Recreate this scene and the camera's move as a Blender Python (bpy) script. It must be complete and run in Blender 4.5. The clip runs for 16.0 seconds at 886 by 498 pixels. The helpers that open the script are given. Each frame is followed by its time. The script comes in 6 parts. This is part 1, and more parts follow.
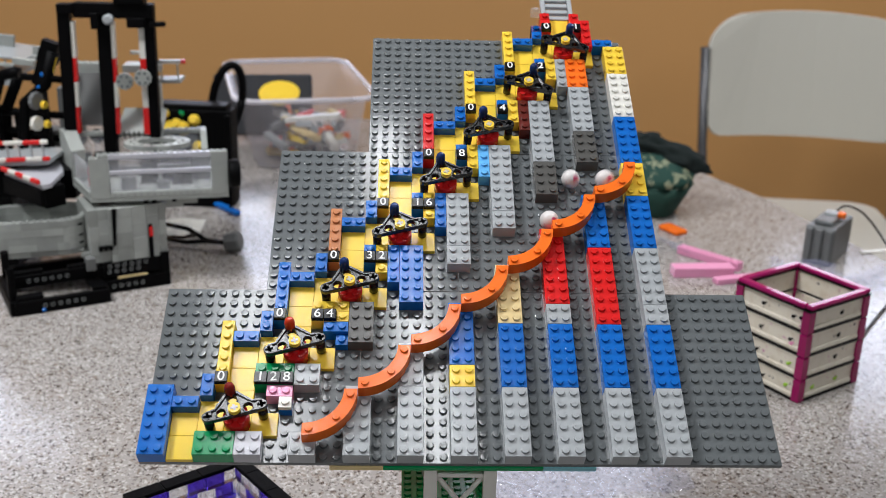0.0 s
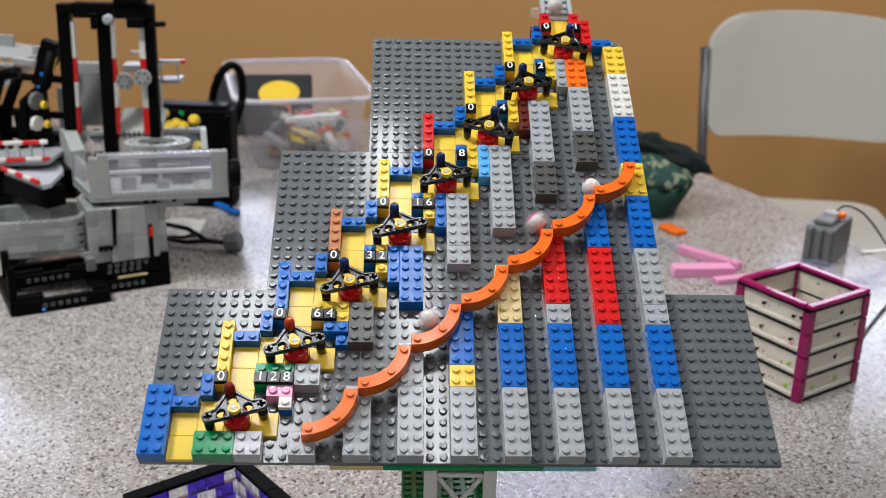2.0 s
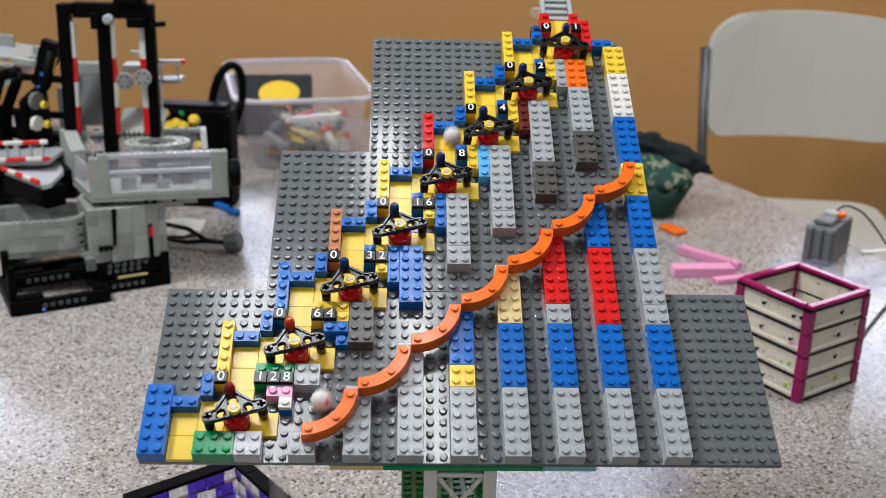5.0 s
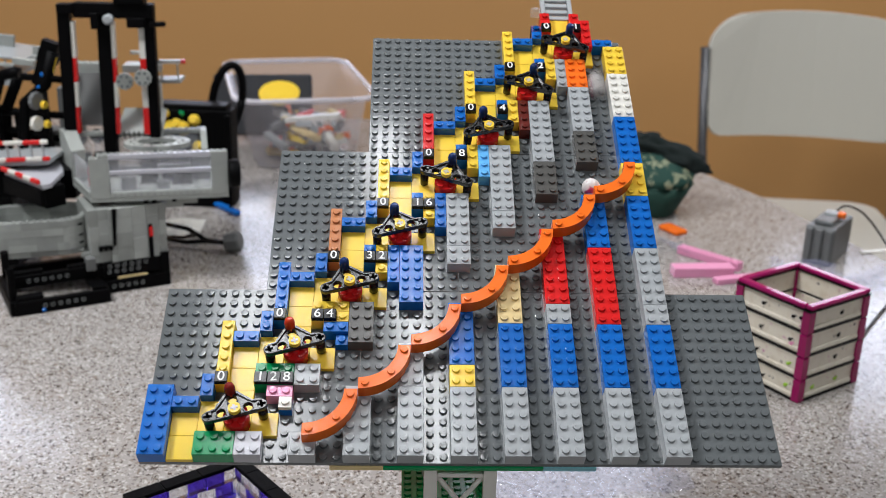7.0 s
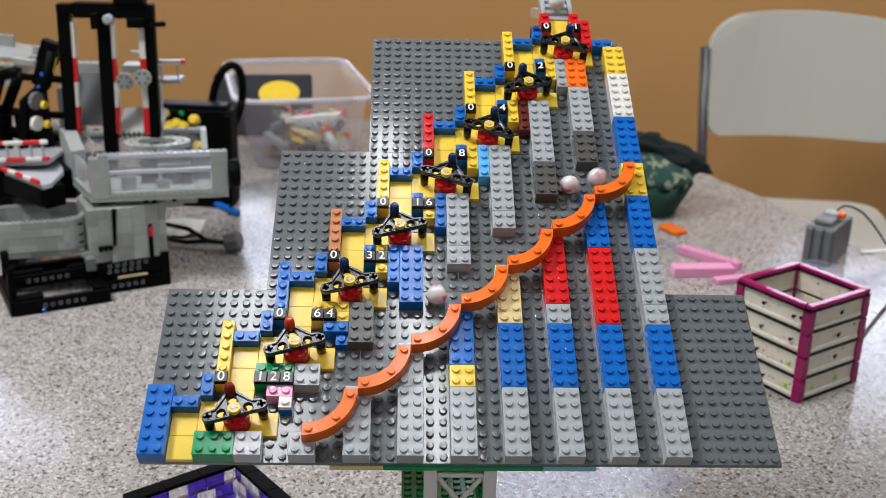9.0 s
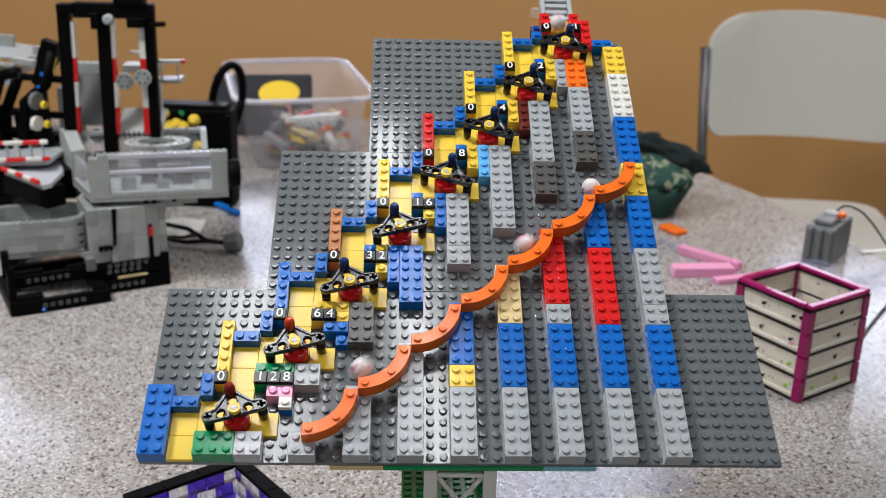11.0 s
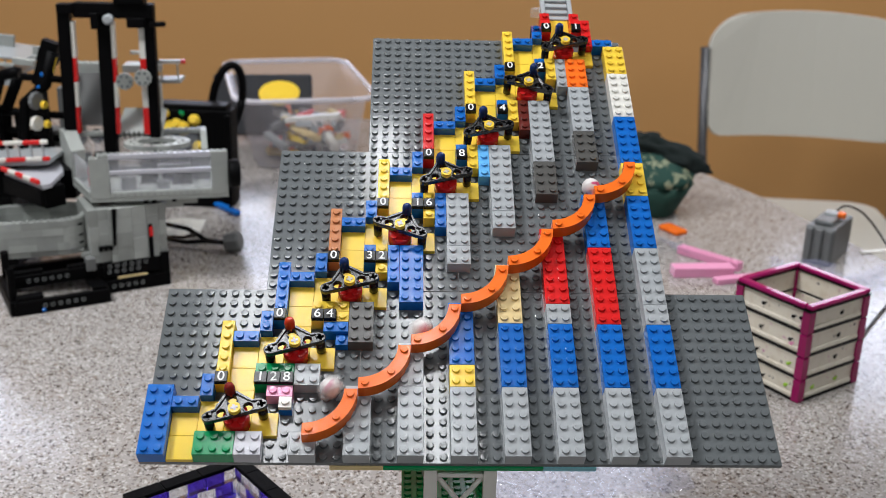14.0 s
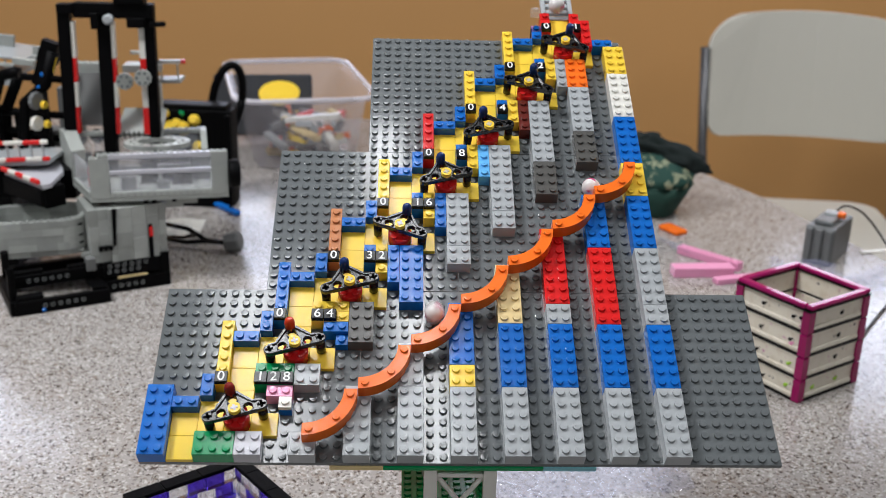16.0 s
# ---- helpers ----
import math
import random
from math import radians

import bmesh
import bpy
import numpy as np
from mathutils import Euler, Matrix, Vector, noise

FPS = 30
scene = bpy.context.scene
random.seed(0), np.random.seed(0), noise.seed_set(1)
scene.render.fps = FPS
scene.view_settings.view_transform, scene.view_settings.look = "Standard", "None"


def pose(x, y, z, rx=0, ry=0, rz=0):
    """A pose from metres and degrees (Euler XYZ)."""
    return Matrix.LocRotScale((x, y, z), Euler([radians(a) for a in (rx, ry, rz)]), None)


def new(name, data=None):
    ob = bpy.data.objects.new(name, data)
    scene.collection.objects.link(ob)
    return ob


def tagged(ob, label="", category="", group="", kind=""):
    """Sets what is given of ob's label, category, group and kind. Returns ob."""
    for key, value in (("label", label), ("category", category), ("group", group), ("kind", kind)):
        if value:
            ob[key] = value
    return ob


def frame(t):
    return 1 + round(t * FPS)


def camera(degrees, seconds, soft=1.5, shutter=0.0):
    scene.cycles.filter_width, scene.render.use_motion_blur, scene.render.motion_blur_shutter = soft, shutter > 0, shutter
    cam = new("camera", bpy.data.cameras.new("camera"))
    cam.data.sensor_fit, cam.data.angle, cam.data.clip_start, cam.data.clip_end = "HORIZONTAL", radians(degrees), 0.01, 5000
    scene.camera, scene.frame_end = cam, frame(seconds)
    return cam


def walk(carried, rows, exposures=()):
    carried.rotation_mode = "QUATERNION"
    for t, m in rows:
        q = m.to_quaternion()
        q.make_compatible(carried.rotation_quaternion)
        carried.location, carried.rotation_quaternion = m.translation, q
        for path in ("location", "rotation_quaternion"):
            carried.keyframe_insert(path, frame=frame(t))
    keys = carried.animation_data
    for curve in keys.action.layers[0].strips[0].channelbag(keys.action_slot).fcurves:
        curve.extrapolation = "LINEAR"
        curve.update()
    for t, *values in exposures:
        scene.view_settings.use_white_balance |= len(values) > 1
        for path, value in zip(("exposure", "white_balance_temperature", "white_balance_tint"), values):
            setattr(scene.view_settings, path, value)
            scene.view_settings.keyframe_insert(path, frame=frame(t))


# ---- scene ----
# Table top is z = 0. Board space: u to the right, v up the slope, w off the board, in stud pitches of 8 mm.
cam = camera(43.60, 16.0, soft=0.8, shutter=0.9)
EYE = Matrix(((0.99923, -0.01289, -0.03709, -0.03852),
              (-0.03045, 0.34166, -0.93933, -0.57524),
              (0.02478, 0.93974, 0.34100, 0.55000),
              (0, 0, 0, 1)))
walk(cam, [(0.0, EYE), (16.0, EYE)])
cam.data.dof.use_dof = True
cam.data.dof.focus_distance = 0.73
cam.data.dof.aperture_fstop = 11.0

S = 0.008
BOARD = pose(-0.192, 0, 0.2052, 31.0, 0, 0)

# ---- world and lights ----
world = bpy.data.worlds.new("room_air")
scene.world = world
world.use_nodes = True
bg = world.node_tree.nodes["Background"]
bg.inputs[0].default_value = (0.9, 0.95, 1.0, 1)
bg.inputs[1].default_value = 0.02
scene.view_settings.exposure = 0.12


def area_lamp(name, x, y, z, sx, sy, watts, colour=(1, 0.96, 0.9), m=None):
    d = bpy.data.lights.new(name, "AREA")
    d.shape, d.size, d.size_y, d.energy, d.color = "RECTANGLE", sx, sy, watts, colour
    ob = new(name, d)
    ob.matrix_world = m if m else pose(x, y, z)
    return ob


CEIL = 1.95
WALL_Y = 2.6
# unseen ceiling lamps: a short row and a long slanting one over the board, set by its glare; one to either side and a
# weak pair behind the camera, added as fill
for lx, ly, sx, sy, w in ((-0.33, 0.09, 0.20, 0.44, 3.7), (-1.12, 0.25, 0.20, 0.5, 40), (1.15, 0.85, 0.25, 0.9, 23), (-1.3, -1.9, 0.3, 1.2, 14), (1.3, -1.9, 0.3, 1.2, 14)):
    area_lamp("unseen_ceiling_lamp", lx, ly, CEIL - 0.03, sx, sy, w, (0.945, 0.965, 1.0))
area_lamp("unseen_ceiling_lamp", 0, 0, 0, 0.085, 0.80, 3.7, (0.945, 0.965, 1.0), pose(-0.018, 0.25, CEIL - 0.03, 0, 0, 11))
# unseen windows added to the brown wall for bluish table glare and back light: x0, x1, z0, z1
ASSUMED_WINDOWS = ((0.15, 0.85, 1.20, 1.75), (1.12, 2.20, 0.66, 1.15), (-1.75, -1.10, 0.98, 1.34), (-0.80, -0.20, 0.36, 0.80))
for x0, x1, z0, z1 in ASSUMED_WINDOWS:
    area_lamp("window_daylight", 0, 0, 0, x1 - x0, z1 - z0, 15.5 * (x1 - x0) * (z1 - z0), (0.74, 0.80, 1.0), pose((x0 + x1) / 2, WALL_Y + 0.03, (z0 + z1) / 2, -90, 0, 0))

# ---- materials ----


def mat(name, colour, rough=0.4, metal=0.0, spec=0.5):
    m = bpy.data.materials.new(name)
    m.use_nodes = True
    b = m.node_tree.nodes["Principled BSDF"]
    b.inputs["Base Color"].default_value = (*colour, 1)
    b.inputs["Roughness"].default_value = rough
    b.inputs["Metallic"].default_value = metal
    b.inputs["Specular IOR Level"].default_value = spec
    return m


def node(m, kind, **values):
    n = m.node_tree.nodes.new(kind)
    for key, value in values.items():
        n.inputs[key].default_value = value
    return n


def coords(m):
    return node(m, "ShaderNodeTexCoord").outputs["Object"]


def plastic(name, colour, rough=0.16, bump=0.03, vary=0.06):
    """Moulded plastic: slight shade drift, scuffed gloss, faint waviness."""
    m = mat(name, colour, rough, 0.0, 0.36)
    t = m.node_tree
    b = t.nodes["Principled BSDF"]
    co = coords(m)
    big = node(m, "ShaderNodeTexNoise", Scale=45.0, Detail=2.0)
    fine = node(m, "ShaderNodeTexNoise", Scale=420.0, Detail=4.0)
    t.links.new(co, big.inputs["Vector"])
    t.links.new(co, fine.inputs["Vector"])
    info = node(m, "ShaderNodeObjectInfo")
    add = node(m, "ShaderNodeMath")
    t.links.new(big.outputs["Fac"], add.inputs[0])
    t.links.new(info.outputs["Random"], add.inputs[1])
    ramp = node(m, "ShaderNodeMapRange")
    for key, value in (("From Min", 0.2), ("From Max", 1.8), ("To Min", 1 - vary), ("To Max", 1 + vary)):
        ramp.inputs[key].default_value = value
    t.links.new(add.outputs[0], ramp.inputs[0])
    hsv = node(m, "ShaderNodeHueSaturation", Color=(*colour, 1))
    t.links.new(ramp.outputs[0], hsv.inputs["Value"])
    t.links.new(hsv.outputs[0], b.inputs["Base Color"])
    rr = node(m, "ShaderNodeMapRange")
    rr.inputs["To Min"].default_value, rr.inputs["To Max"].default_value = rough * 0.7, rough * 1.5
    t.links.new(fine.outputs["Fac"], rr.inputs[0])
    t.links.new(rr.outputs[0], b.inputs["Roughness"])
    bp = node(m, "ShaderNodeBump", Strength=bump, Distance=0.001)
    t.links.new(big.outputs["Fac"], bp.inputs["Height"])
    t.links.new(bp.outputs[0], b.inputs["Normal"])
    return m


DKG = plastic("dark_grey_plastic", (0.128, 0.140, 0.144), 0.10)
LTG = plastic("light_grey_plastic", (0.365, 0.385, 0.395))
PALEG = plastic("pale_grey_plastic", (0.48, 0.48, 0.52))
WHITE = plastic("white_plastic", (0.70, 0.685, 0.63))
BLUE = plastic("blue_plastic", (0.006, 0.125, 0.47))
LBLUE = plastic("light_blue_plastic", (0.12, 0.42, 0.78))
RED = plastic("red_plastic", (0.62, 0.015, 0.015))
DRED = plastic("dark_red_plastic", (0.12, 0.02, 0.015))
YEL = plastic("yellow_plastic", (0.82, 0.565, 0.055))
ORANGE = plastic("orange_plastic", (0.88, 0.165, 0.016))
BROWN = plastic("copper_plastic", (0.50, 0.19, 0.075))
GREEN = plastic("green_plastic", (0.0, 0.27, 0.085))
PINK = plastic("pink_plastic", (0.80, 0.33, 0.52))
OLDDK = plastic("old_dark_grey_plastic", (0.088, 0.086, 0.080), 0.2)
TAN = plastic("tan_plastic", (0.72, 0.56, 0.28))
DKG.node_tree.nodes["Principled BSDF"].inputs["Specular IOR Level"].default_value = 0.55
BLACK = plastic("black_plastic", (0.005, 0.005, 0.0055), 0.16)
BLACK.node_tree.nodes["Principled BSDF"].inputs["Specular IOR Level"].default_value = 0.28
MATG = plastic("matt_grey_plastic", (0.13, 0.133, 0.13), 0.55)
COAL = plastic("matt_black_plastic", (0.002, 0.002, 0.0023), 0.45)
COAL.node_tree.nodes["Principled BSDF"].inputs["Specular IOR Level"].default_value = 0.06
INK = plastic("white_print", (0.85, 0.85, 0.83), 0.4)

# ---- mesh helpers ----


def box(bm, x0, y0, z0, x1, y1, z1, m=None):
    vs = [bm.verts.new(((x0, x1)[i & 1], (y0, y1)[i >> 1 & 1], (z0, z1)[i >> 2])) for i in range(8)]
    for f in ((0, 2, 3, 1), (4, 5, 7, 6), (0, 1, 5, 4), (2, 6, 7, 3), (0, 4, 6, 2), (1, 3, 7, 5)):
        bm.faces.new([vs[i] for i in f])
    if m is not None:
        bmesh.ops.transform(bm, matrix=m, verts=vs)
    return vs


def rbox(bm, x0, y0, z0, x1, y1, z1, r, m=None, seg=1):
    """A box with rounded edges."""
    t = bmesh.new()
    box(t, x0, y0, z0, x1, y1, z1)
    bmesh.ops.bevel(t, geom=list(t.edges), offset=r, segments=seg, affect="EDGES", profile=0.5)
    merge(bm, t, m)


def merge(bm, t, m=None):
    if m is not None:
        bmesh.ops.transform(t, matrix=m, verts=list(t.verts))
    me = bpy.data.meshes.new("tmp")
    t.to_mesh(me)
    t.free()
    bm.from_mesh(me)
    bpy.data.meshes.remove(me)


def lathe(bm, prof, n=16, m=None, cap=True):
    """Turn a profile of (radius, z) about z."""
    t = bmesh.new()
    rings = [[t.verts.new((r * math.cos(2 * math.pi * i / n), r * math.sin(2 * math.pi * i / n), z)) for i in range(n)] for r, z in prof]
    for a, b, (_, z0), (_, z1) in zip(rings, rings[1:], prof, prof[1:]):
        for i in range(n):
            f = t.faces.new((a[i], a[(i + 1) % n], b[(i + 1) % n], b[i]))
            f.smooth = abs(z1 - z0) > 1e-6
    if cap:
        t.faces.new(rings[-1])
        t.faces.new(rings[0][::-1])
    merge(bm, t, m)


def tube(bm, pts, r, n=8):
    """A round bar along points."""
    pts = [Vector(p) for p in pts]
    rings = []
    for i, p in enumerate(pts):
        d = (pts[min(i + 1, len(pts) - 1)] - pts[max(i - 1, 0)]).normalized()
        a = d.orthogonal().normalized() if i == 0 else (rings[-1][1] - d * rings[-1][1].dot(d)).normalized()
        c = d.cross(a)
        rings.append(([bm.verts.new(p + r * (math.cos(k * 2 * math.pi / n) * a + math.sin(k * 2 * math.pi / n) * c)) for k in range(n)], a))
    for (x, _), (y, _) in zip(rings, rings[1:]):
        for k in range(n):
            f = bm.faces.new((x[k], x[(k + 1) % n], y[(k + 1) % n], y[k]))
            f.smooth = True
    bm.faces.new(rings[0][0][::-1])
    bm.faces.new(rings[-1][0])


def stretch(bm, outline, z0, z1, m=None, bevel=0.0):
    """A prism over a flat outline."""
    t = bmesh.new()
    lo = [t.verts.new((x, y, z0)) for x, y in outline]
    hi = [t.verts.new((x, y, z1)) for x, y in outline]
    n = len(lo)
    t.faces.new(lo[::-1])
    t.faces.new(hi)
    for i in range(n):
        t.faces.new((lo[i], lo[(i + 1) % n], hi[(i + 1) % n], hi[i]))
    if bevel:
        bmesh.ops.bevel(t, geom=[e for e in t.edges if abs(e.verts[0].co.z - e.verts[1].co.z) < 1e-6], offset=bevel, segments=1, affect="EDGES")
    merge(bm, t, m)


STUD = [(0.0024, 0.0), (0.0024, 0.0014), (0.00232, 0.00162), (0.00215, 0.0017)]


def stud(bm, x, y, z, n=14, marked=True):
    """One round stud: softened rim, faintly domed top, and a small raised moulding mark."""
    turn = [(math.cos(2 * math.pi * i / n), math.sin(2 * math.pi * i / n)) for i in range(n)]
    rings = [[bm.verts.new((x + r * c, y + r * d, z + h)) for c, d in turn] for r, h in STUD]
    for k, (a, b) in enumerate(zip(rings, rings[1:])):
        for i in range(n):
            bm.faces.new((a[i], a[(i + 1) % n], b[(i + 1) % n], b[i])).smooth = k == 0
    tip = bm.verts.new((x, y, z + 0.00175))
    for i in range(n):
        bm.faces.new((rings[-1][i], rings[-1][(i + 1) % n], tip))
    if marked:
        for dy in (-0.00042, 0.00042):
            box(bm, x - 0.0011, y + dy - 0.00024, z + 0.0016, x + 0.0011, y + dy + 0.00024, z + 0.00179)


def mesh(name, bm, material):
    me = bpy.data.meshes.new(name)
    bm.to_mesh(me)
    bm.free()
    for m in material if isinstance(material, (list, tuple)) else [material]:
        me.materials.append(m)
    return me


def part(name, bm, material, parent=None, label="", m=None):
    ob = new(name, mesh(name, bm, material) if isinstance(bm, bmesh.types.BMesh) else bm)
    ob.parent = parent
    if m is not None:
        ob.matrix_basis = m
    return tagged(ob, label)


def thing(name, m, label, category, group="", kind=""):
    ob = new(name)
    ob.empty_display_size = 0.02
    ob.matrix_basis = m
    return tagged(ob, label, category, group, kind)


# ---- room ----
def mat_table():
    """Glossy laminate: a clouded ground with dark, brown and pale flecks."""
    m = mat("speckled_laminate", (0.36, 0.34, 0.32), 0.2)
    t = m.node_tree
    b = t.nodes["Principled BSDF"]
    co = coords(m)
    cloud = node(m, "ShaderNodeTexNoise", Scale=28.0, Detail=4.0)
    warp = node(m, "ShaderNodeTexNoise", Scale=500.0, Detail=2.0)
    for n in (cloud, warp):
        t.links.new(co, n.inputs["Vector"])
    mix = node(m, "ShaderNodeMix")
    mix.data_type = "RGBA"
    mix.inputs[6].default_value, mix.inputs[7].default_value = (0.300, 0.275, 0.254, 1), (0.392, 0.366, 0.346, 1)
    t.links.new(cloud.outputs["Fac"], mix.inputs[0])
    last = mix.outputs[2]
    # ragged flecks: warped cells, kept where the cell's own random number is high
    sh = node(m, "ShaderNodeVectorMath")
    sh.operation = "SCALE"
    sh.inputs["Scale"].default_value = 0.0035
    t.links.new(warp.outputs["Color"], sh.inputs[0])
    ad = node(m, "ShaderNodeVectorMath")
    t.links.new(co, ad.inputs[0])
    t.links.new(sh.outputs[0], ad.inputs[1])
    for scale, keep, colour in ((360.0, 0.85, (0.24, 0.20, 0.17, 1)), (310.0, 0.945, (0.08, 0.06, 0.05, 1)), (450.0, 0.84, (0.54, 0.51, 0.49, 1)), (600.0, 0.91, (0.08, 0.07, 0.065, 1))):
        v = node(m, "ShaderNodeTexVoronoi", Scale=scale)
        t.links.new(ad.outputs[0], v.inputs["Vector"])
        sep = node(m, "ShaderNodeSeparateColor")
        t.links.new(v.outputs["Color"], sep.inputs[0])
        on = node(m, "ShaderNodeMath")
        on.operation = "GREATER_THAN"
        on.inputs[1].default_value = keep
        t.links.new(sep.outputs[0], on.inputs[0])
        mx = node(m, "ShaderNodeMix")
        mx.data_type = "RGBA"
        mx.inputs[7].default_value = colour
        t.links.new(on.outputs[0], mx.inputs[0])
        t.links.new(last, mx.inputs[6])
        last = mx.outputs[2]
    t.links.new(last, b.inputs["Base Color"])
    rr = node(m, "ShaderNodeMapRange")
    rr.inputs["To Min"].default_value, rr.inputs["To Max"].default_value = 0.11, 0.22
    t.links.new(cloud.outputs["Fac"], rr.inputs[0])
    t.links.new(rr.outputs[0], b.inputs["Roughness"])
    bp = node(m, "ShaderNodeBump", Strength=0.06, Distance=0.001)
    t.links.new(cloud.outputs["Fac"], bp.inputs["Height"])
    t.links.new(bp.outputs[0], b.inputs["Normal"])
    return m


def mat_wall(name, colour, var=0.06, rough=0.6):
    m = mat(name, colour, rough)
    t = m.node_tree
    b = t.nodes["Principled BSDF"]
    co = coords(m)
    n1 = node(m, "ShaderNodeTexNoise", Scale=1.3, Detail=3.0)
    n2 = node(m, "ShaderNodeTexNoise", Scale=160.0, Detail=3.0)
    t.links.new(co, n1.inputs["Vector"])
    t.links.new(co, n2.inputs["Vector"])
    r = node(m, "ShaderNodeMapRange")
    r.inputs["To Min"].default_value, r.inputs["To Max"].default_value = 1 - var, 1 + var
    t.links.new(n1.outputs["Fac"], r.inputs[0])
    h = node(m, "ShaderNodeHueSaturation", Color=(*colour, 1))
    t.links.new(r.outputs[0], h.inputs["Value"])
    t.links.new(h.outputs[0], b.inputs["Base Color"])
    bp = node(m, "ShaderNodeBump", Strength=0.15, Distance=0.002)
    t.links.new(n2.outputs["Fac"], bp.inputs["Height"])
    t.links.new(bp.outputs[0], b.inputs["Normal"])
    return m


TABLE = mat_table()
WALL = mat_wall("ochre_wall_paint", (0.68, 0.36, 0.128))
PALE = mat_wall("pale_paint", (0.32, 0.32, 0.32))
FLOOR = mat_wall("floor_vinyl", (0.20, 0.19, 0.18), 0.15, 0.4)


def slab(name, x0, y0, z0, x1, y1, z1, m, label, category):
    bm = bmesh.new()
    box(bm, x0, y0, z0, x1, y1, z1)
    return tagged(part(name, bm, m), label, category, kind="structure")


slab("floor", -4, -4, -0.84, 4, WALL_Y + 0.1, -0.74, FLOOR, "plain vinyl floor of the room", "floor")


def wall_with_openings():
    """The brown wall, pierced by the added, unseen windows."""
    xs = sorted({-4, 4} | {x for w in ASSUMED_WINDOWS for x in w[:2]})
    zs = sorted({-0.74, CEIL} | {z for w in ASSUMED_WINDOWS for z in w[2:]})
    bm = bmesh.new()
    for x0, x1 in zip(xs, xs[1:]):
        for z0, z1 in zip(zs, zs[1:]):
            if not any(w[0] <= x0 and x1 <= w[1] and w[2] <= z0 and z1 <= w[3] for w in ASSUMED_WINDOWS):
                box(bm, x0, WALL_Y, z0, x1, WALL_Y + 0.1, z1)
    bmesh.ops.remove_doubles(bm, verts=list(bm.verts), dist=1e-5)
    tagged(part("wall_north", bm, WALL), "matt ochre brown painted wall behind the table", "wall", kind="structure")
    # backing for each added opening, all above the view
    for i, (x0, x1, z0, z1) in enumerate(ASSUMED_WINDOWS):
        bm = bmesh.new()
        box(bm, x0, WALL_Y + 0.09, z0, x1, WALL_Y + 0.1, z1)
        tagged(part("window_%d" % (i + 1), bm, PALE), "unseen window added to the brown wall for table glare", "window", kind="structure")


wall_with_openings()
slab("wall_south", -4, -4.1, -0.74, 4, -4, CEIL, PALE, "pale painted wall", "wall")
slab("wall_west", -4.1, -4, -0.74, -4, WALL_Y, CEIL, PALE, "pale painted wall", "wall")
slab("wall_east", 4, -4, -0.74, 4.1, WALL_Y, CEIL, PALE, "pale painted wall", "wall")
slab("ceiling", -4, -4, CEIL, 4, WALL_Y, CEIL + 0.1, PALE, "pale flat ceiling", "ceiling")


def build_table():
    tb = thing("table", pose(0, 0, 0), "speckled grey laminate table with a clipped corner", "table")
    bm = bmesh.new()
    out = [(-1.1, -0.25), (0.62, -0.25), (0.80, 0.1), (0.76, 0.55), (0.655, 0.95), (0.58, 1.212), (0.509, 1.372), (0.42, 1.53), (0.28, 1.68), (0.0, 1.75), (-1.1, 1.75)]
    stretch(bm, out, -0.03, 0.0, bevel=0.003)
    part("tabletop", bm, TABLE, tb)
    bm = bmesh.new()
    lathe(bm, [(0.025, -0.73), (0.025, -0.035)], 16)
    leg = mesh("leg", bm, LTG)
    for x, y in ((-1.0, -0.15), (0.55, -0.15), (-1.0, 1.6), (0.30, 1.45)):
        part("leg", leg, None, tb, m=pose(x, y, 0))


build_table()

# ---- the brick board ----
board = thing("marble_counter_board", BOARD, "sloping toy brick board with marble channels, flip levers and number tiles", "toy board")


def build_baseplate(u0, v0, u1, v1, skip):
    """A studded plate; studs under bricks are left out."""
    bm = bmesh.new()
    g = 0.00008
    rbox(bm, u0 * S + g, v0 * S + g, -0.0032, u1 * S - g, v1 * S - g, 0, 0.0002)
    for i in range(u0, u1):
        for j in range(v0, v1):
            if (i, j) not in skip:
                stud(bm, (i + 0.5) * S, (j + 0.5) * S, 0)
    part("baseplate", bm, DKG, board)


BRICKS = []


def brick(u0, v0, u1, v1, m, w0=0.0, w1=1.2, bare=(), label="", name="brick"):
    BRICKS.append((u0, v0, u1, v1))
    bm = bmesh.new()
    g = 0.00008
    rbox(bm, u0 * S + g, v0 * S + g, w0 * S, u1 * S - g, v1 * S - g, w1 * S, 0.00022)
    for i in range(u0, u1):
        for j in range(v0, v1):
            if (i, j) not in bare:
                stud(bm, (i + 0.5) * S, (j + 0.5) * S, w1 * S)
    return part(name, bm, m, board, label)


TILED = []


def number_tile(u, v, text, wide=1):
    """A flat black tile with a white numeral on top."""
    bm = bmesh.new()
    g = 0.0001
    rbox(bm, u * S + g, v * S + g, 1.2 * S, (u + wide) * S - g, (v + 1) * S - g, 1.6 * S, 0.00025)
    t = part("number_tile", bm, BLACK, board, "black tile with a white numeral")
    cu = bpy.data.curves.new("numeral", "FONT")
    cu.body, cu.size, cu.align_x, cu.align_y, cu.extrude = text, 0.0094, "CENTER", "CENTER", 0.00004
    cu.resolution_u, cu.bevel_depth, cu.bevel_resolution = 6, 0.00008, 0
    tmp = new("numeral", cu)
    dg = bpy.context.evaluated_depsgraph_get()
    me = bpy.data.meshes.new_from_object(tmp.evaluated_get(dg))
    bpy.data.objects.remove(tmp)
    me.materials.clear()
    me.materials.append(INK)
    part("numeral", me, None, t, m=pose((u + 0.5 * wide) * S, (v + 0.5) * S, 1.6 * S + 0.00006))
    TILED.append((u, v))


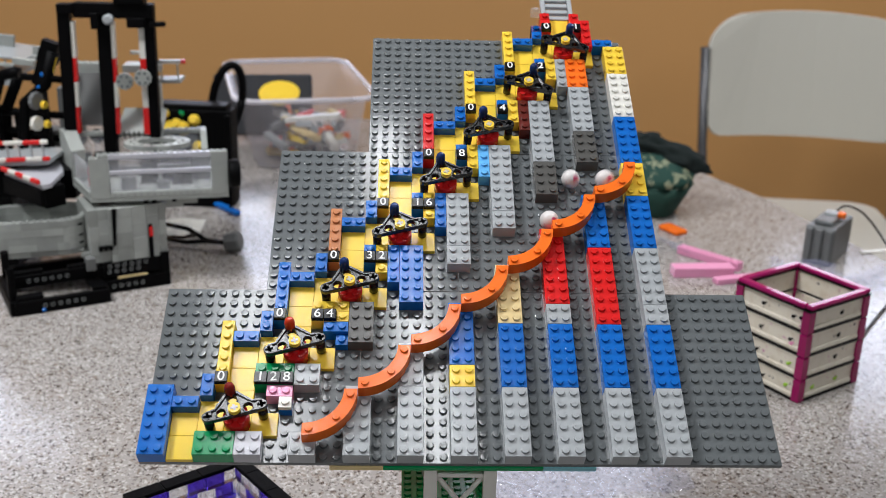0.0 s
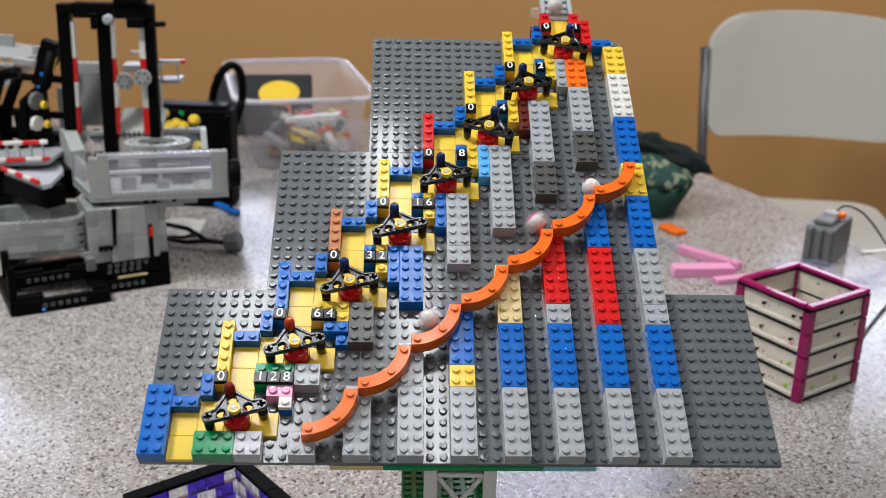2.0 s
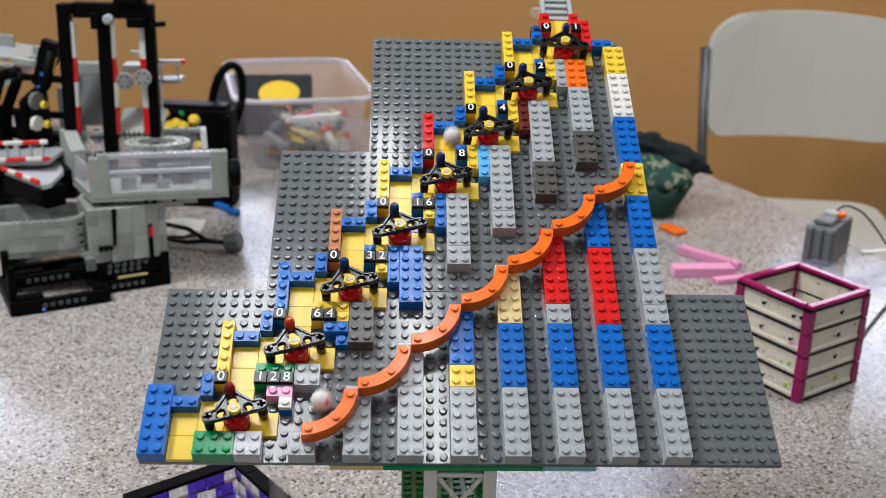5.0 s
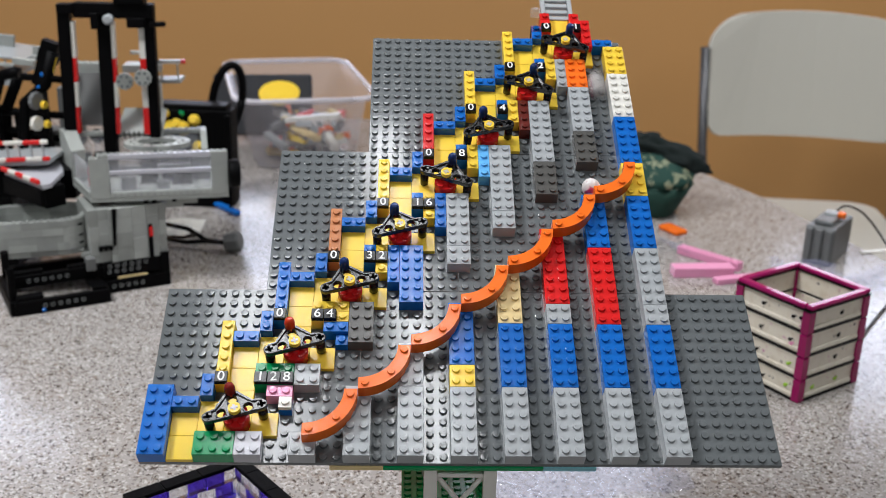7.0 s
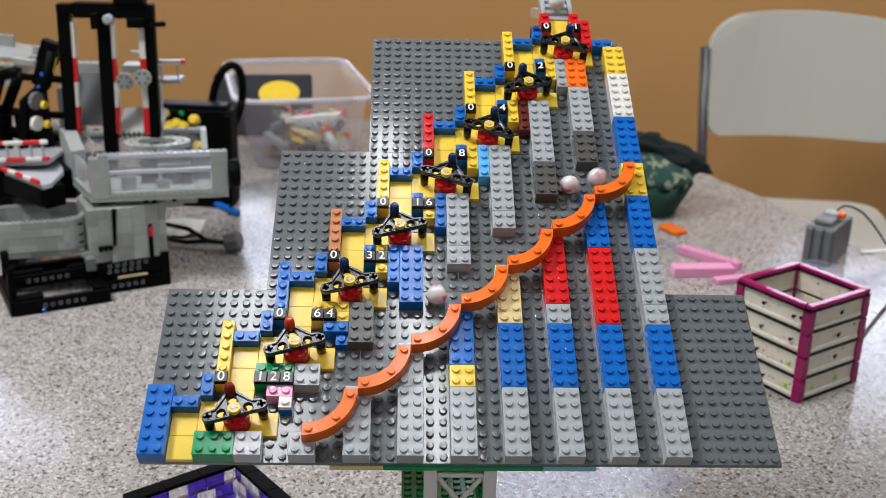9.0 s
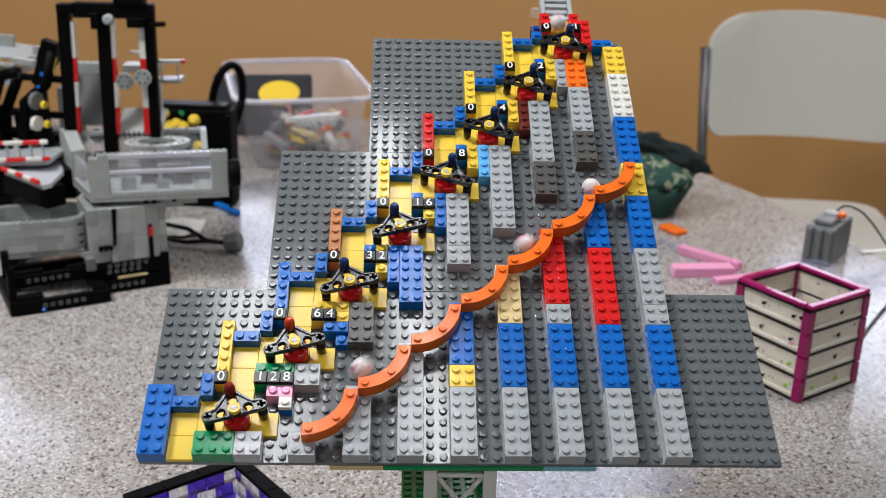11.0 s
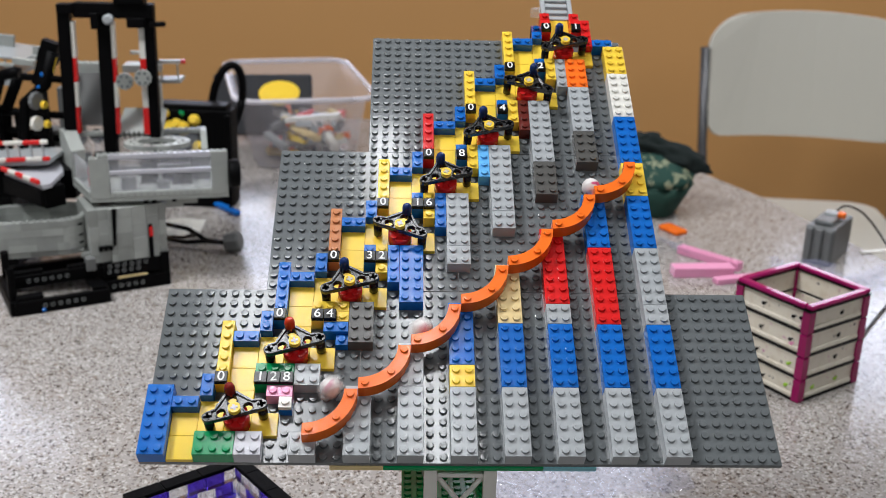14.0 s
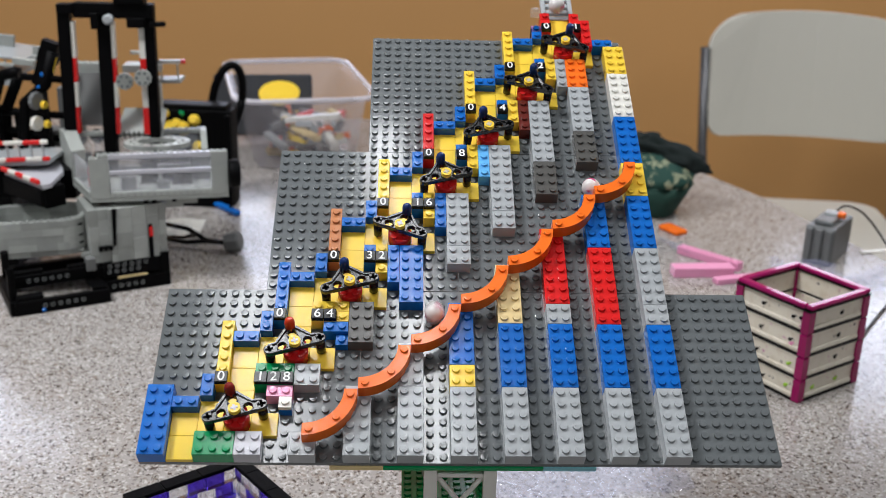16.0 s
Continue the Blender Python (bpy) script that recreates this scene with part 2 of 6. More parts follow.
def floor_tile(u0, v0, u1, v1, w1=0.4):
    BRICKS.append((u0, v0, u1, v1))
    bm = bmesh.new()
    g = 0.0001
    rbox(bm, u0 * S + g, v0 * S + g, 0, u1 * S - g, v1 * S - g, w1 * S, 0.0002)
    part("floor_tile", bm, YEL, board, "smooth yellow tile")


COLUMN = {1: YEL, 2: BLUE, 3: BROWN, 4: YEL, 5: RED, 6: YEL, 7: YEL}
DIGITS = ["128", "64", "32", "16", "8", "4", "2", "1"]


def build_cells():
    brick(0, 0, 2, 6, BLUE)
    brick(4, 0, 7, 2, GREEN)
    brick(7, 0, 9, 2, PALEG)
    for k in range(8):
        u, v = 4 * k, 6 * k
        brick(u + 2, v + 4, u + 4, v + 5, BLUE)
        brick(u + 4, v + 5, u + 5, v + 7, BLUE)
        if k:
            brick(u + 1, v, u + 2, v + 6, COLUMN[k], bare=[(u + 1, v)])
            number_tile(u + 1, v, "0")
        for i, ch in enumerate(DIGITS[k]):
            number_tile(u + 8 + i, v + 6, ch)
        # the smooth floor of the cell and the chute that leads up from it
        for a, b, c, d in ((2, 0, 4, 4), (4, 2, 6, 5), (6, 2, 8, 4), (8, 2, 10, 4), (6, 4, 8, 6)):
            if k == 0 and (a, b) == (2, 0):
                floor_tile(2, 0, 4, 2)
                floor_tile(2, 2, 4, 4)
            elif k and (a, b) == (2, 0):
                floor_tile(u + 2, v + 2, u + 4, v + 4)
                floor_tile(u + 2, v, u + 4, v + 2)
            else:
                floor_tile(u + a, v + b, u + c, v + d)
    number_tile(33, 48, "0")
    # walls to the right of each chute
    brick(8, 6, 11, 8, GREEN, bare=[(8, 6), (9, 6), (10, 6)])
    brick(9, 5, 11, 6, PINK)
    brick(10, 4, 11, 5, BLUE, 0, 0.8)
    brick(10, 4, 11, 5, WHITE, 0.8, 1.2)
    brick(11, 6, 13, 8, LTG)
    brick(12, 13, 15, 14, YEL)
    brick(12, 12, 14, 13, YEL, bare=[(12, 12), (13, 12)])
    brick(14, 12, 15, 13, YEL)
    brick(13, 11, 15, 12, BLUE)
    brick(14, 10, 15, 11, BLUE, 0, 0.8)
    brick(15, 10, 17, 14, OLDDK)
    for a, b in ((16, 18), (20, 24)):
        brick(a, b, a + 1, b + 2, BLUE, bare=[(a, b)])
        brick(a + 1, b - 1, a + 2, b + 2, YEL, bare=[(a + 1, b)])
        brick(a + 2, b - 2, a + 3, b + 2, BLUE)
    brick(19, 14, 21, 20, BLUE)
    brick(23, 18, 25, 20, LTG)
    brick(23, 20, 25, 26, LTG)
    for a, b, side, cap in ((24, 30, LBLUE, 0), (28, 36, DRED, 0), (32, 42, LTG, 0)):
        brick(a, b, a + 1, b + 2, BLUE, bare=[(a, b)])
        brick(a + 1, b - 1, a + 2, b + 2, YEL)
        brick(a + 2, b - 2, a + 3, b + 2, side)
    brick(27, 22, 29, 24, LTG)
    brick(27, 24, 29, 32, LTG)
    brick(31, 26, 33, 30, OLDDK)
    brick(31, 30, 33, 38, LTG)
    brick(35, 30, 37, 34, OLDDK)
    brick(35, 34, 37, 40, LTG)
    brick(35, 40, 37, 44, ORANGE)
    # head of the board
    brick(33, 48, 34, 50, RED, bare=[(33, 48), (33, 49)])
    brick(33, 50, 34, 51, RED)
    brick(36, 48, 37, 51, RED, bare=[(36, 48), (36, 49)])
    brick(37, 46, 38, 50, RED)
    brick(32, 48, 33, 49, PINK)
    brick(38, 46, 40, 47, BLUE)
    floor_tile(34, 48, 36, 51)


build_cells()

for a, b, c, d, m in ((11, 0, 13, 2, LTG), (15, 0, 17, 6, LTG), (19, 0, 21, 6, LTG), (19, 6, 21, 10, LTG),
                      (23, 0, 25, 6, LTG), (23, 6, 25, 8, YEL), (23, 8, 25, 14, BLUE),
                      (27, 0, 29, 6, LTG), (27, 6, 29, 12, BLUE), (27, 12, 29, 18, TAN),
                      (31, 0, 33, 6, LTG), (31, 6, 33, 12, BLUE), (31, 12, 33, 14, LTG), (31, 14, 33, 22, RED),
                      (35, 0, 37, 6, LTG), (35, 6, 37, 12, BLUE), (35, 12, 37, 20, RED), (35, 20, 37, 26, BLUE),
                      (39, 0, 41, 6, LTG), (39, 6, 41, 12, BLUE), (39, 12, 41, 14, LTG), (39, 14, 41, 20, LTG), (39, 20, 41, 26, BLUE),
                      (39, 26, 41, 30, YEL), (39, 30, 41, 36, BLUE), (39, 36, 41, 42, WHITE), (39, 42, 41, 46, YEL)):
    brick(a, b, c, d, m)


def build_guides():
    """Quarter-round orange bricks that carry the marbles down the stair."""
    bm = bmesh.new()
    n = 14
    out = [(4 * math.sin(math.pi / 2 * i / n), -4 * math.cos(math.pi / 2 * i / n)) for i in range(n + 1)]
    inn = [(3 * math.sin(math.pi / 2 * i / n), -3 * math.cos(math.pi / 2 * i / n)) for i in range(n, -1, -1)]
    g = 0.994
    stretch(bm, [(x * S * g + 0.00006, y * S * g) for x, y in out + inn], 1.2 * S, 2.4 * S, bevel=0.00025)
    for x, y in ((0.5, -3.46), (2.48, -2.48), (3.46, -0.5)):
        stud(bm, x * S, y * S, 2.4 * S)
    me = mesh("curved_guide", bm, ORANGE)
    for k in range(7):
        part("curved_guide", me, None, board, "orange quarter-round brick", pose((12 + 4 * k) * S, (5 + 4 * k) * S, 0))


build_guides()

covered = {(i, j) for a, b, c, d in BRICKS for i in range(a, c) for j in range(b, d)}
for a, b, c, d in ((0, 0, 16, 16), (16, 0, 32, 16), (32, 0, 48, 16), (8, 16, 24, 32), (24, 16, 41, 32), (16, 32, 32, 48), (32, 32, 41, 48)):
    build_baseplate(a, b, c, d, covered)

# ---- levers ----
TIP_BLUE = plastic("dark_blue_tip", (0.01, 0.03, 0.12), 0.15)
TIP_RED = plastic("dark_red_tip", (0.20, 0.012, 0.008), 0.15)
TIP_BRIGHT = plastic("orange_red_tip", (0.55, 0.045, 0.012), 0.15)
LEVERS = []
ARM = plastic("glossy_black_arm", (0.016, 0.016, 0.017), 0.19)
ARM.node_tree.nodes["Principled BSDF"].inputs["Specular IOR Level"].default_value = 0.8


def lever_mesh():
    """A thin three-cornered liftarm: raised edge, sunk web, collared holes through it."""
    def outline(r):
        pts = []
        for cx, cy, a0, a1 in ((-2, 0, 90, 270), (2, 0, -90, 90), (1.30, 0.10, 72, 84), (0, 1.36, 22, 158), (-1.30, 0.10, 96, 108)):
            for i in range(9):
                a = radians(a0 + (a1 - a0) * i / 8)
                pts.append(((cx + r * math.cos(a)) * S, (cy + r * math.sin(a)) * S))
        return pts
    holes = ((-1, 0), (1, 0), (0, 0.93))
    bm = bmesh.new()
    stretch(bm, outline(0.45), 2.05 * S, 2.5 * S, bevel=0.0005)
    cut = bmesh.new()
    stretch(cut, outline(0.33), 2.34 * S, 2.8 * S)
    for x, y in holes:
        lathe(cut, [(0.35 * S, 1.8 * S), (0.35 * S, 2.9 * S)], 20, pose(x * S, y * S, 0))
    for x in (-2, 2):
        box(cut, (x - 0.31) * S, -0.11 * S, 2.1 * S, (x + 0.31) * S, 0.11 * S, 2.7 * S)
        box(cut, (x - 0.11) * S, -0.31 * S, 2.1 * S, (x + 0.11) * S, 0.31 * S, 2.69 * S)
    a, b = new("lever_blank", mesh("lever_blank", bm, ARM)), new("lever_cut", mesh("lever_cut", cut, ARM))
    mod = a.modifiers.new("holes", "BOOLEAN")
    mod.object, mod.operation, mod.solver, mod.use_self = b, "DIFFERENCE", "EXACT", True
    me = bpy.data.meshes.new_from_object(a.evaluated_get(bpy.context.evaluated_depsgraph_get()))
    for o in (a, b):
        bpy.data.objects.remove(o)
    bm = bmesh.new()
    bm.from_mesh(me)
    for x, y in holes:
        lathe(bm, [(0.35 * S, 2.06 * S), (0.35 * S, 2.50 * S), (0.37 * S, 2.54 * S), (0.42 * S, 2.54 * S), (0.44 * S, 2.50 * S), (0.44 * S, 2.32 * S)], 20, pose(x * S, y * S, 0), cap=False)
    for x in (-2, 2):
        for dx in (-1, 1):
            for dy in (-1, 1):
                box(bm, (x + dx * 0.21 - 0.09) * S, (dy * 0.21 - 0.09) * S, 2.32 * S, (x + dx * 0.21 + 0.09) * S, (dy * 0.21 + 0.09) * S, 2.49 * S)
    bm.to_mesh(me)
    bm.free()
    return me


def build_levers():
    me = lever_mesh()
    bm = bmesh.new()
    lathe(bm, [(0.0026, 0.55 * S), (0.003, 0.6 * S), (0.003, 2.1 * S)], 12)
    leg_me = mesh("lever_leg", bm, BLACK)
    bm = bmesh.new()
    lathe(bm, [(0.0027, 2.2 * S), (0.0033, 2.4 * S), (0.0033, 3.0 * S), (0.0029, 3.28 * S), (0.0018, 3.44 * S), (0.0006, 3.48 * S)], 12)
    tips = [mesh("tip", bm, TIP_BLUE)]
    tips.append(tips[0].copy())
    tips[1].materials[0] = TIP_RED
    tips.append(tips[0].copy())
    tips[2].materials[0] = TIP_BRIGHT
    bm = bmesh.new()
    lathe(bm, [(0.0036, 2.5 * S), (0.0036, 2.62 * S), (0.0028, 2.66 * S), (0.0028, 2.76 * S), (0.0036, 2.8 * S), (0.0036, 2.92 * S), (0.0024, 2.92 * S), (0.0024, 2.86 * S)], 16)
    hub_me = mesh("bush", bm, YEL)
    bm = bmesh.new()
    lathe(bm, [(0.0079, 0.4 * S), (0.0079, 1.55 * S), (0.0075, 1.6 * S), (0.0034, 1.6 * S), (0.0034, 2.05 * S)], 24)
    for x in (-0.5, 0.5):
        for y in (-0.5, 0.5):
            stud(bm, x * S, y * S, 1.6 * S)
    red_me = mesh("round_brick", bm, RED)
    bm = bmesh.new()
    rbox(bm, -0.0021, -0.0007, 2.7 * S, 0.0021, 0.0007, 2.93 * S, 0.0001)
    rbox(bm, -0.0007, -0.0021, 2.7 * S, 0.0007, 0.0021, 2.932 * S, 0.0001)
    axle_me = mesh("axle", bm, plastic("pale_axle_plastic", (0.50, 0.46, 0.36)))
    for k in range(8):
        part("round_brick", red_me, None, board, "red round brick under the lever", pose((7 + 4 * k) * S, (3 + 6 * k) * S, 0))
        lv = part("lever", me, None, board, "black triangular lever on a yellow bush", pose((7 + 4 * k) * S, (3 + 6 * k) * S, 0))
        for x in (-2, 2):
            part("lever_leg", leg_me, None, lv, m=pose(x * S, 0, 0))
        part("tip", tips[(1, 2, 0)[min(k, 2)]], None, lv, "translucent dark red tip" if k < 2 else "translucent dark blue tip", pose(0, 1.66 * S, 0))
        part("bush", hub_me, None, lv, "yellow bush")
        part("axle", axle_me, None, lv, "pale yellow cross axle")
        LEVERS.append(lv)


build_levers()

# ---- marbles ----


def mat_marble():
    m = mat("marble_print", (0.80, 0.77, 0.74), 0.25)
    t = m.node_tree
    b = t.nodes["Principled BSDF"]
    n = node(m, "ShaderNodeTexNoise", Scale=105.0, Detail=1.0)
    t.links.new(coords(m), n.inputs["Vector"])
    r = node(m, "ShaderNodeMapRange")
    r.inputs["From Min"].default_value, r.inputs["From Max"].default_value = 0.61, 0.66
    t.links.new(n.outputs["Fac"], r.inputs[0])
    mx = node(m, "ShaderNodeMix")
    mx.data_type = "RGBA"
    mx.inputs[6].default_value, mx.inputs[7].default_value = (0.66, 0.63, 0.61, 1), (0.48, 0.07, 0.17, 1)
    t.links.new(r.outputs[0], mx.inputs[0])
    t.links.new(mx.outputs[2], b.inputs["Base Color"])
    return m


MARBLES = []
MARBLE_R = 0.83 * S


def build_marbles(count):
    m = mat_marble()
    bm = bmesh.new()
    bmesh.ops.create_uvsphere(bm, u_segments=32, v_segments=20, radius=MARBLE_R)
    for f in bm.faces:
        f.smooth = True
    me = mesh("marble", bm, m)
    for _ in range(count):
        ob = part("marble", me, None)
        MARBLES.append(tagged(ob, "glossy white marble with faint pink print rolling on the board", "marble", "marbles on the board"))


build_marbles(7)

# ---- support and lift of the board ----
def clear_film(name, colour, see, rough=0.15, tint=(1, 1, 1)):
    """Thin see-through plastic: part clear, part milky gloss."""
    m = mat(name, colour, rough)
    t = m.node_tree
    b = t.nodes["Principled BSDF"]
    mix = node(m, "ShaderNodeMixShader")
    tr = node(m, "ShaderNodeBsdfTransparent")
    mix.inputs[0].default_value = see
    tr.inputs[0].default_value = (*tint, 1)
    t.links.new(b.outputs[0], mix.inputs[1])
    t.links.new(tr.outputs[0], mix.inputs[2])
    t.links.new(mix.outputs[0], t.nodes["Material Output"].inputs[0])
    return m


PANE = clear_film("clear_pane", (0.75, 0.78, 0.80), 0.90)
TRAY_PANE = clear_film("frosted_pane", (0.72, 0.74, 0.78), 0.72)
TUB = clear_film("milky_tub", (0.72, 0.70, 0.74), 0.68, 0.18)
TUB_RIM = clear_film("milky_rim", (0.78, 0.75, 0.80), 0.42, 0.14)


def clear_solid(name, colour):
    m = mat(name, colour, 0.04)
    b = m.node_tree.nodes["Principled BSDF"]
    b.inputs["Transmission Weight"].default_value = 0.94
    b.inputs["IOR"].default_value = 1.45
    return m


VIOLET = clear_solid("violet_clear", (0.10, 0.05, 0.62))
GLASSY = clear_solid("clear_block", (0.93, 0.93, 0.97))
TEAL = plastic("pale_teal_plastic", (0.22, 0.55, 0.62))
DGREEN = plastic("deep_green_plastic", (0.006, 0.25, 0.07))


def build_support():
    for a, b, m in ((14, 18, TAN), (18, 30, GREEN), (30, 34, TEAL)):
        bm = bmesh.new()
        rbox(bm, a * S, -0.1 * S, -0.9 * S, b * S - 0.0001, 5.9 * S, -0.41 * S, 0.0002)
        part("under_plate", bm, m, board)
    # the tower stands upright, so it is built in world space and brought into the board's
    back = BOARD.inverted()
    z1 = 0.2020
    for x in (-0.0235, 0.0125):
        bm = bmesh.new()
        rbox(bm, x, 0.004, 0, x + 0.008, 0.012, z1, 0.0004, back)
        rbox(bm, x, 0.06, 0, x + 0.008, 0.068, z1 + 0.028, 0.0004, back)
        part("tower_post", bm, WHITE, board, "white truss post")
    for z in (0.004, 0.042, 0.080, 0.118, 0.156):
        bm = bmesh.new()
        for s in (0, 1):
            p, q = (-0.0155, 0.008, z + 0.036 * s), (0.0125, 0.008, z + 0.036 * (1 - s))
            tube(bm, [back @ Vector(p), back @ Vector(q)], 0.0016, 8)
        rbox(bm, -0.0155, 0.006, z + 0.036, 0.0125, 0.010, z + 0.0385, 0.0003, back)
        part("tower_lattice", bm, WHITE, board)
    bm = bmesh.new()
    rbox(bm, -0.0155, 0.0125, z1 - 0.013, 0.0125, 0.028, z1 - 0.004, 0.0003, back)
    for i in range(4):
        lathe(bm, [(0.0024, 0), (0.0024, 0.0017)], 12, back @ pose(-0.0115 + 0.0067 * i, 0.0125, z1 - 0.0085, 90, 0, 0))
    part("tower_head", bm, TAN, board, "tan brick on top of the tower")
    bm = bmesh.new()
    deck = back @ pose(-0.0368, 0.0165, 0.162, -5, 0, 0)
    rbox(bm, 0, 0, -0.0032, 0.056, 0.096, 0, 0.0003, deck)
    for i in range(7):
        for j in range(12):
            lathe(bm, [(0.0024, 0), (0.0024, 0.0017)], 10, deck @ pose(0.004 + 0.008 * i, 0.004 + 0.008 * j, 0))
    part("studded_plate", bm, DGREEN, board, "dark green studded plate on the tower")


build_support()


def build_ladder():
    """The grey ladder down which the marbles come to the head of the board."""
    for u in (33.3, 36.1):
        bm = bmesh.new()
        rbox(bm, u * S, 50.7 * S, 0.1 * S, (u + 0.45) * S, 67 * S, 0.7 * S, 0.0004)
        part("ladder_rail", bm, LTG, board)
    bm = bmesh.new()
    rbox(bm, 33.75 * S, -0.28 * S, 0.15 * S, 36.1 * S, 0.28 * S, 0.55 * S, 0.0004)
    me = mesh("ladder_rung", bm, LTG)
    for i in range(16):
        part("ladder_rung", me, None, board, m=pose(0, (51.1 + i) * S, 0))
    bm = bmesh.new()
    rbox(bm, 32.2 * S, 51.4 * S, 0.2 * S, 33.2 * S, 52.3 * S, 0.9 * S, 0.0005)
    stud(bm, 32.7 * S, 51.85 * S, 0.9 * S)
    part("clear_brick", bm, PANE, board, "small clear brick")


build_ladder()

# ---- square bead-trimmed box ----
MAGENTA = plastic("magenta_trim", (0.30, 0.007, 0.095), 0.07, bump=0.35)


def mat_card():
    m = mat("cream_card", (0.72, 0.66, 0.55), 0.35)
    t = m.node_tree
    b = t.nodes["Principled BSDF"]
    co = coords(m)
    last = (0.74, 0.68, 0.57, 1)
    prev = None
    for scale, lo, hi, colour in ((150.0, 0.73, 0.77, (0.10, 0.08, 0.07, 1)), (110.0, 0.50, 0.80, (0.66, 0.58, 0.46, 1)), (130.0, 0.72, 0.76, (0.55, 0.25, 0.38, 1))):
        mp = node(m, "ShaderNodeMapping")
        mp.inputs["Location"].default_value = (scale, 0.3 * scale, 1.7)
        n = node(m, "ShaderNodeTexNoise", Scale=scale, Detail=1.0)
        r = node(m, "ShaderNodeMapRange")
        r.inputs["From Min"].default_value, r.inputs["From Max"].default_value = lo, hi
        mx = node(m, "ShaderNodeMix")
        mx.data_type = "RGBA"
        mx.inputs[6].default_value, mx.inputs[7].default_value = last, colour
        t.links.new(co, mp.inputs[0])
        t.links.new(mp.outputs[0], n.inputs["Vector"])
        t.links.new(n.outputs["Fac"], r.inputs[0])
        t.links.new(r.outputs[0], mx.inputs[0])
        if prev:
            t.links.new(prev, mx.inputs[6])
        prev = mx.outputs[2]
    t.links.new(prev, b.inputs["Base Color"])
    return m


CARD = mat_card()
LIME = plastic("lime_plastic", (0.36, 0.62, 0.06))
# specks by side and course: along, up, colour
KNOBS = {(0, 3): ((0.056, 0.014, BLACK),), (0, 2): ((0.056, 0.014, BLACK),), (0, 1): ((0.056, 0.015, BLACK),), (0, 0): ((0.062, 0.014, LIME), (0.024, 0.013, LIME)),
         (3, 3): ((0.038, 0.015, BLACK), (0.078, 0.014, BLACK), (0.088, 0.016, BLACK)), (3, 2): ((0.038, 0.014, BLACK), (0.078, 0.014, BLACK), (0.080, 0.010, PINK)),
         (3, 1): ((0.036, 0.013, BLACK), (0.080, 0.013, LIME)), (3, 0): ((0.080, 0.014, LIME), (0.048, 0.012, BLACK), (0.092, 0.013, BLACK))}


def build_box():
    a = 0.1
    bx = thing("trinket_box", pose(0.3855, 0.468, 0, 0, 0, 32.2), "open square box of cream panels with magenta corners and black bands", "box")
    for side in range(4):
        m = (pose(0, 0, 0), pose(a, 0, 0, 0, 0, 90), pose(a, a, 0, 0, 0, 180), pose(0, a, 0, 0, 0, 270))[side]
        for i in range(4):
            z = 0.0265 * i
            bm = bmesh.new()
            rbox(bm, 0.006, 0.0026, z + 0.003, a - 0.006, 0.0062, z + 0.0262, 0.0004, m)
            panel = part("panel", bm, CARD, bx, "cream panel with small specks")
            bm = bmesh.new()
            rbox(bm, 0.0095, 0.0008, z + 0.003, a - 0.0095, 0.0050, z + 0.0085, 0.0018, m, 2)
            rbox(bm, 0.0095, 0.0014, z + 0.0238, a - 0.0095, 0.0050, z + 0.0262, 0.0006, m)
            part("ledge", bm, CARD, panel)
            for kx, kz, km in KNOBS.get((side, i), ()):
                bm = bmesh.new()
                rbox(bm, kx - 0.0022, 0.0006, z + kz - 0.0017, kx + 0.0016, 0.0035, z + kz + 0.0017, 0.0007, m)
                rbox(bm, kx + 0.0012, 0.0016, z + kz + 0.0008, kx + 0.0036, 0.0032, z + kz + 0.0026, 0.0004, m)
                part("knob", bm, km, panel, {BLACK: "small black knob", LIME: "lime green spot", PINK: "pink spot"}[km])
            bm = bmesh.new()
            rbox(bm, 0.005, 0.0005, z, a - 0.005, 0.0055, z + 0.003, 0.0004, m)
            part("band", bm, BLACK, bx, "black band")
        for i in range(4):
            z0, z1 = 0.0265 * i, 0.0265 * i + 0.0262
            bm = bmesh.new()
            stretch(bm, [(0, 0), (0.0095, 0), (0.0095, 0.006), (0.006, 0.006), (0.006, 0.0095), (0, 0.0095)], z0, z1, m, bevel=0.0012)
            part("corner_post", bm, MAGENTA, bx, "magenta corner post")
        bm = bmesh.new()
        rbox(bm, 0.0062, 0.0062, 0.0, 0.0092, 0.0092, 0.1065, 0.0006, m)
        part("inner_post", bm, MAGENTA, bx, "magenta corner post")
        bm = bmesh.new()
        rbox(bm, 0.001, -0.001, 0.1072, a - 0.008, 0.008, 0.1125, 0.0015, m)
        part("rim", bm, MAGENTA, bx, "glossy magenta rim")
        bm = bmesh.new()
        rbox(bm, 0.0, -0.0015, 0.1055, a, 0.0085, 0.1071, 0.0003, m)
        part("rim_edge", bm, BLACK, bx)


build_box()

# ---- violet mosaic box ----


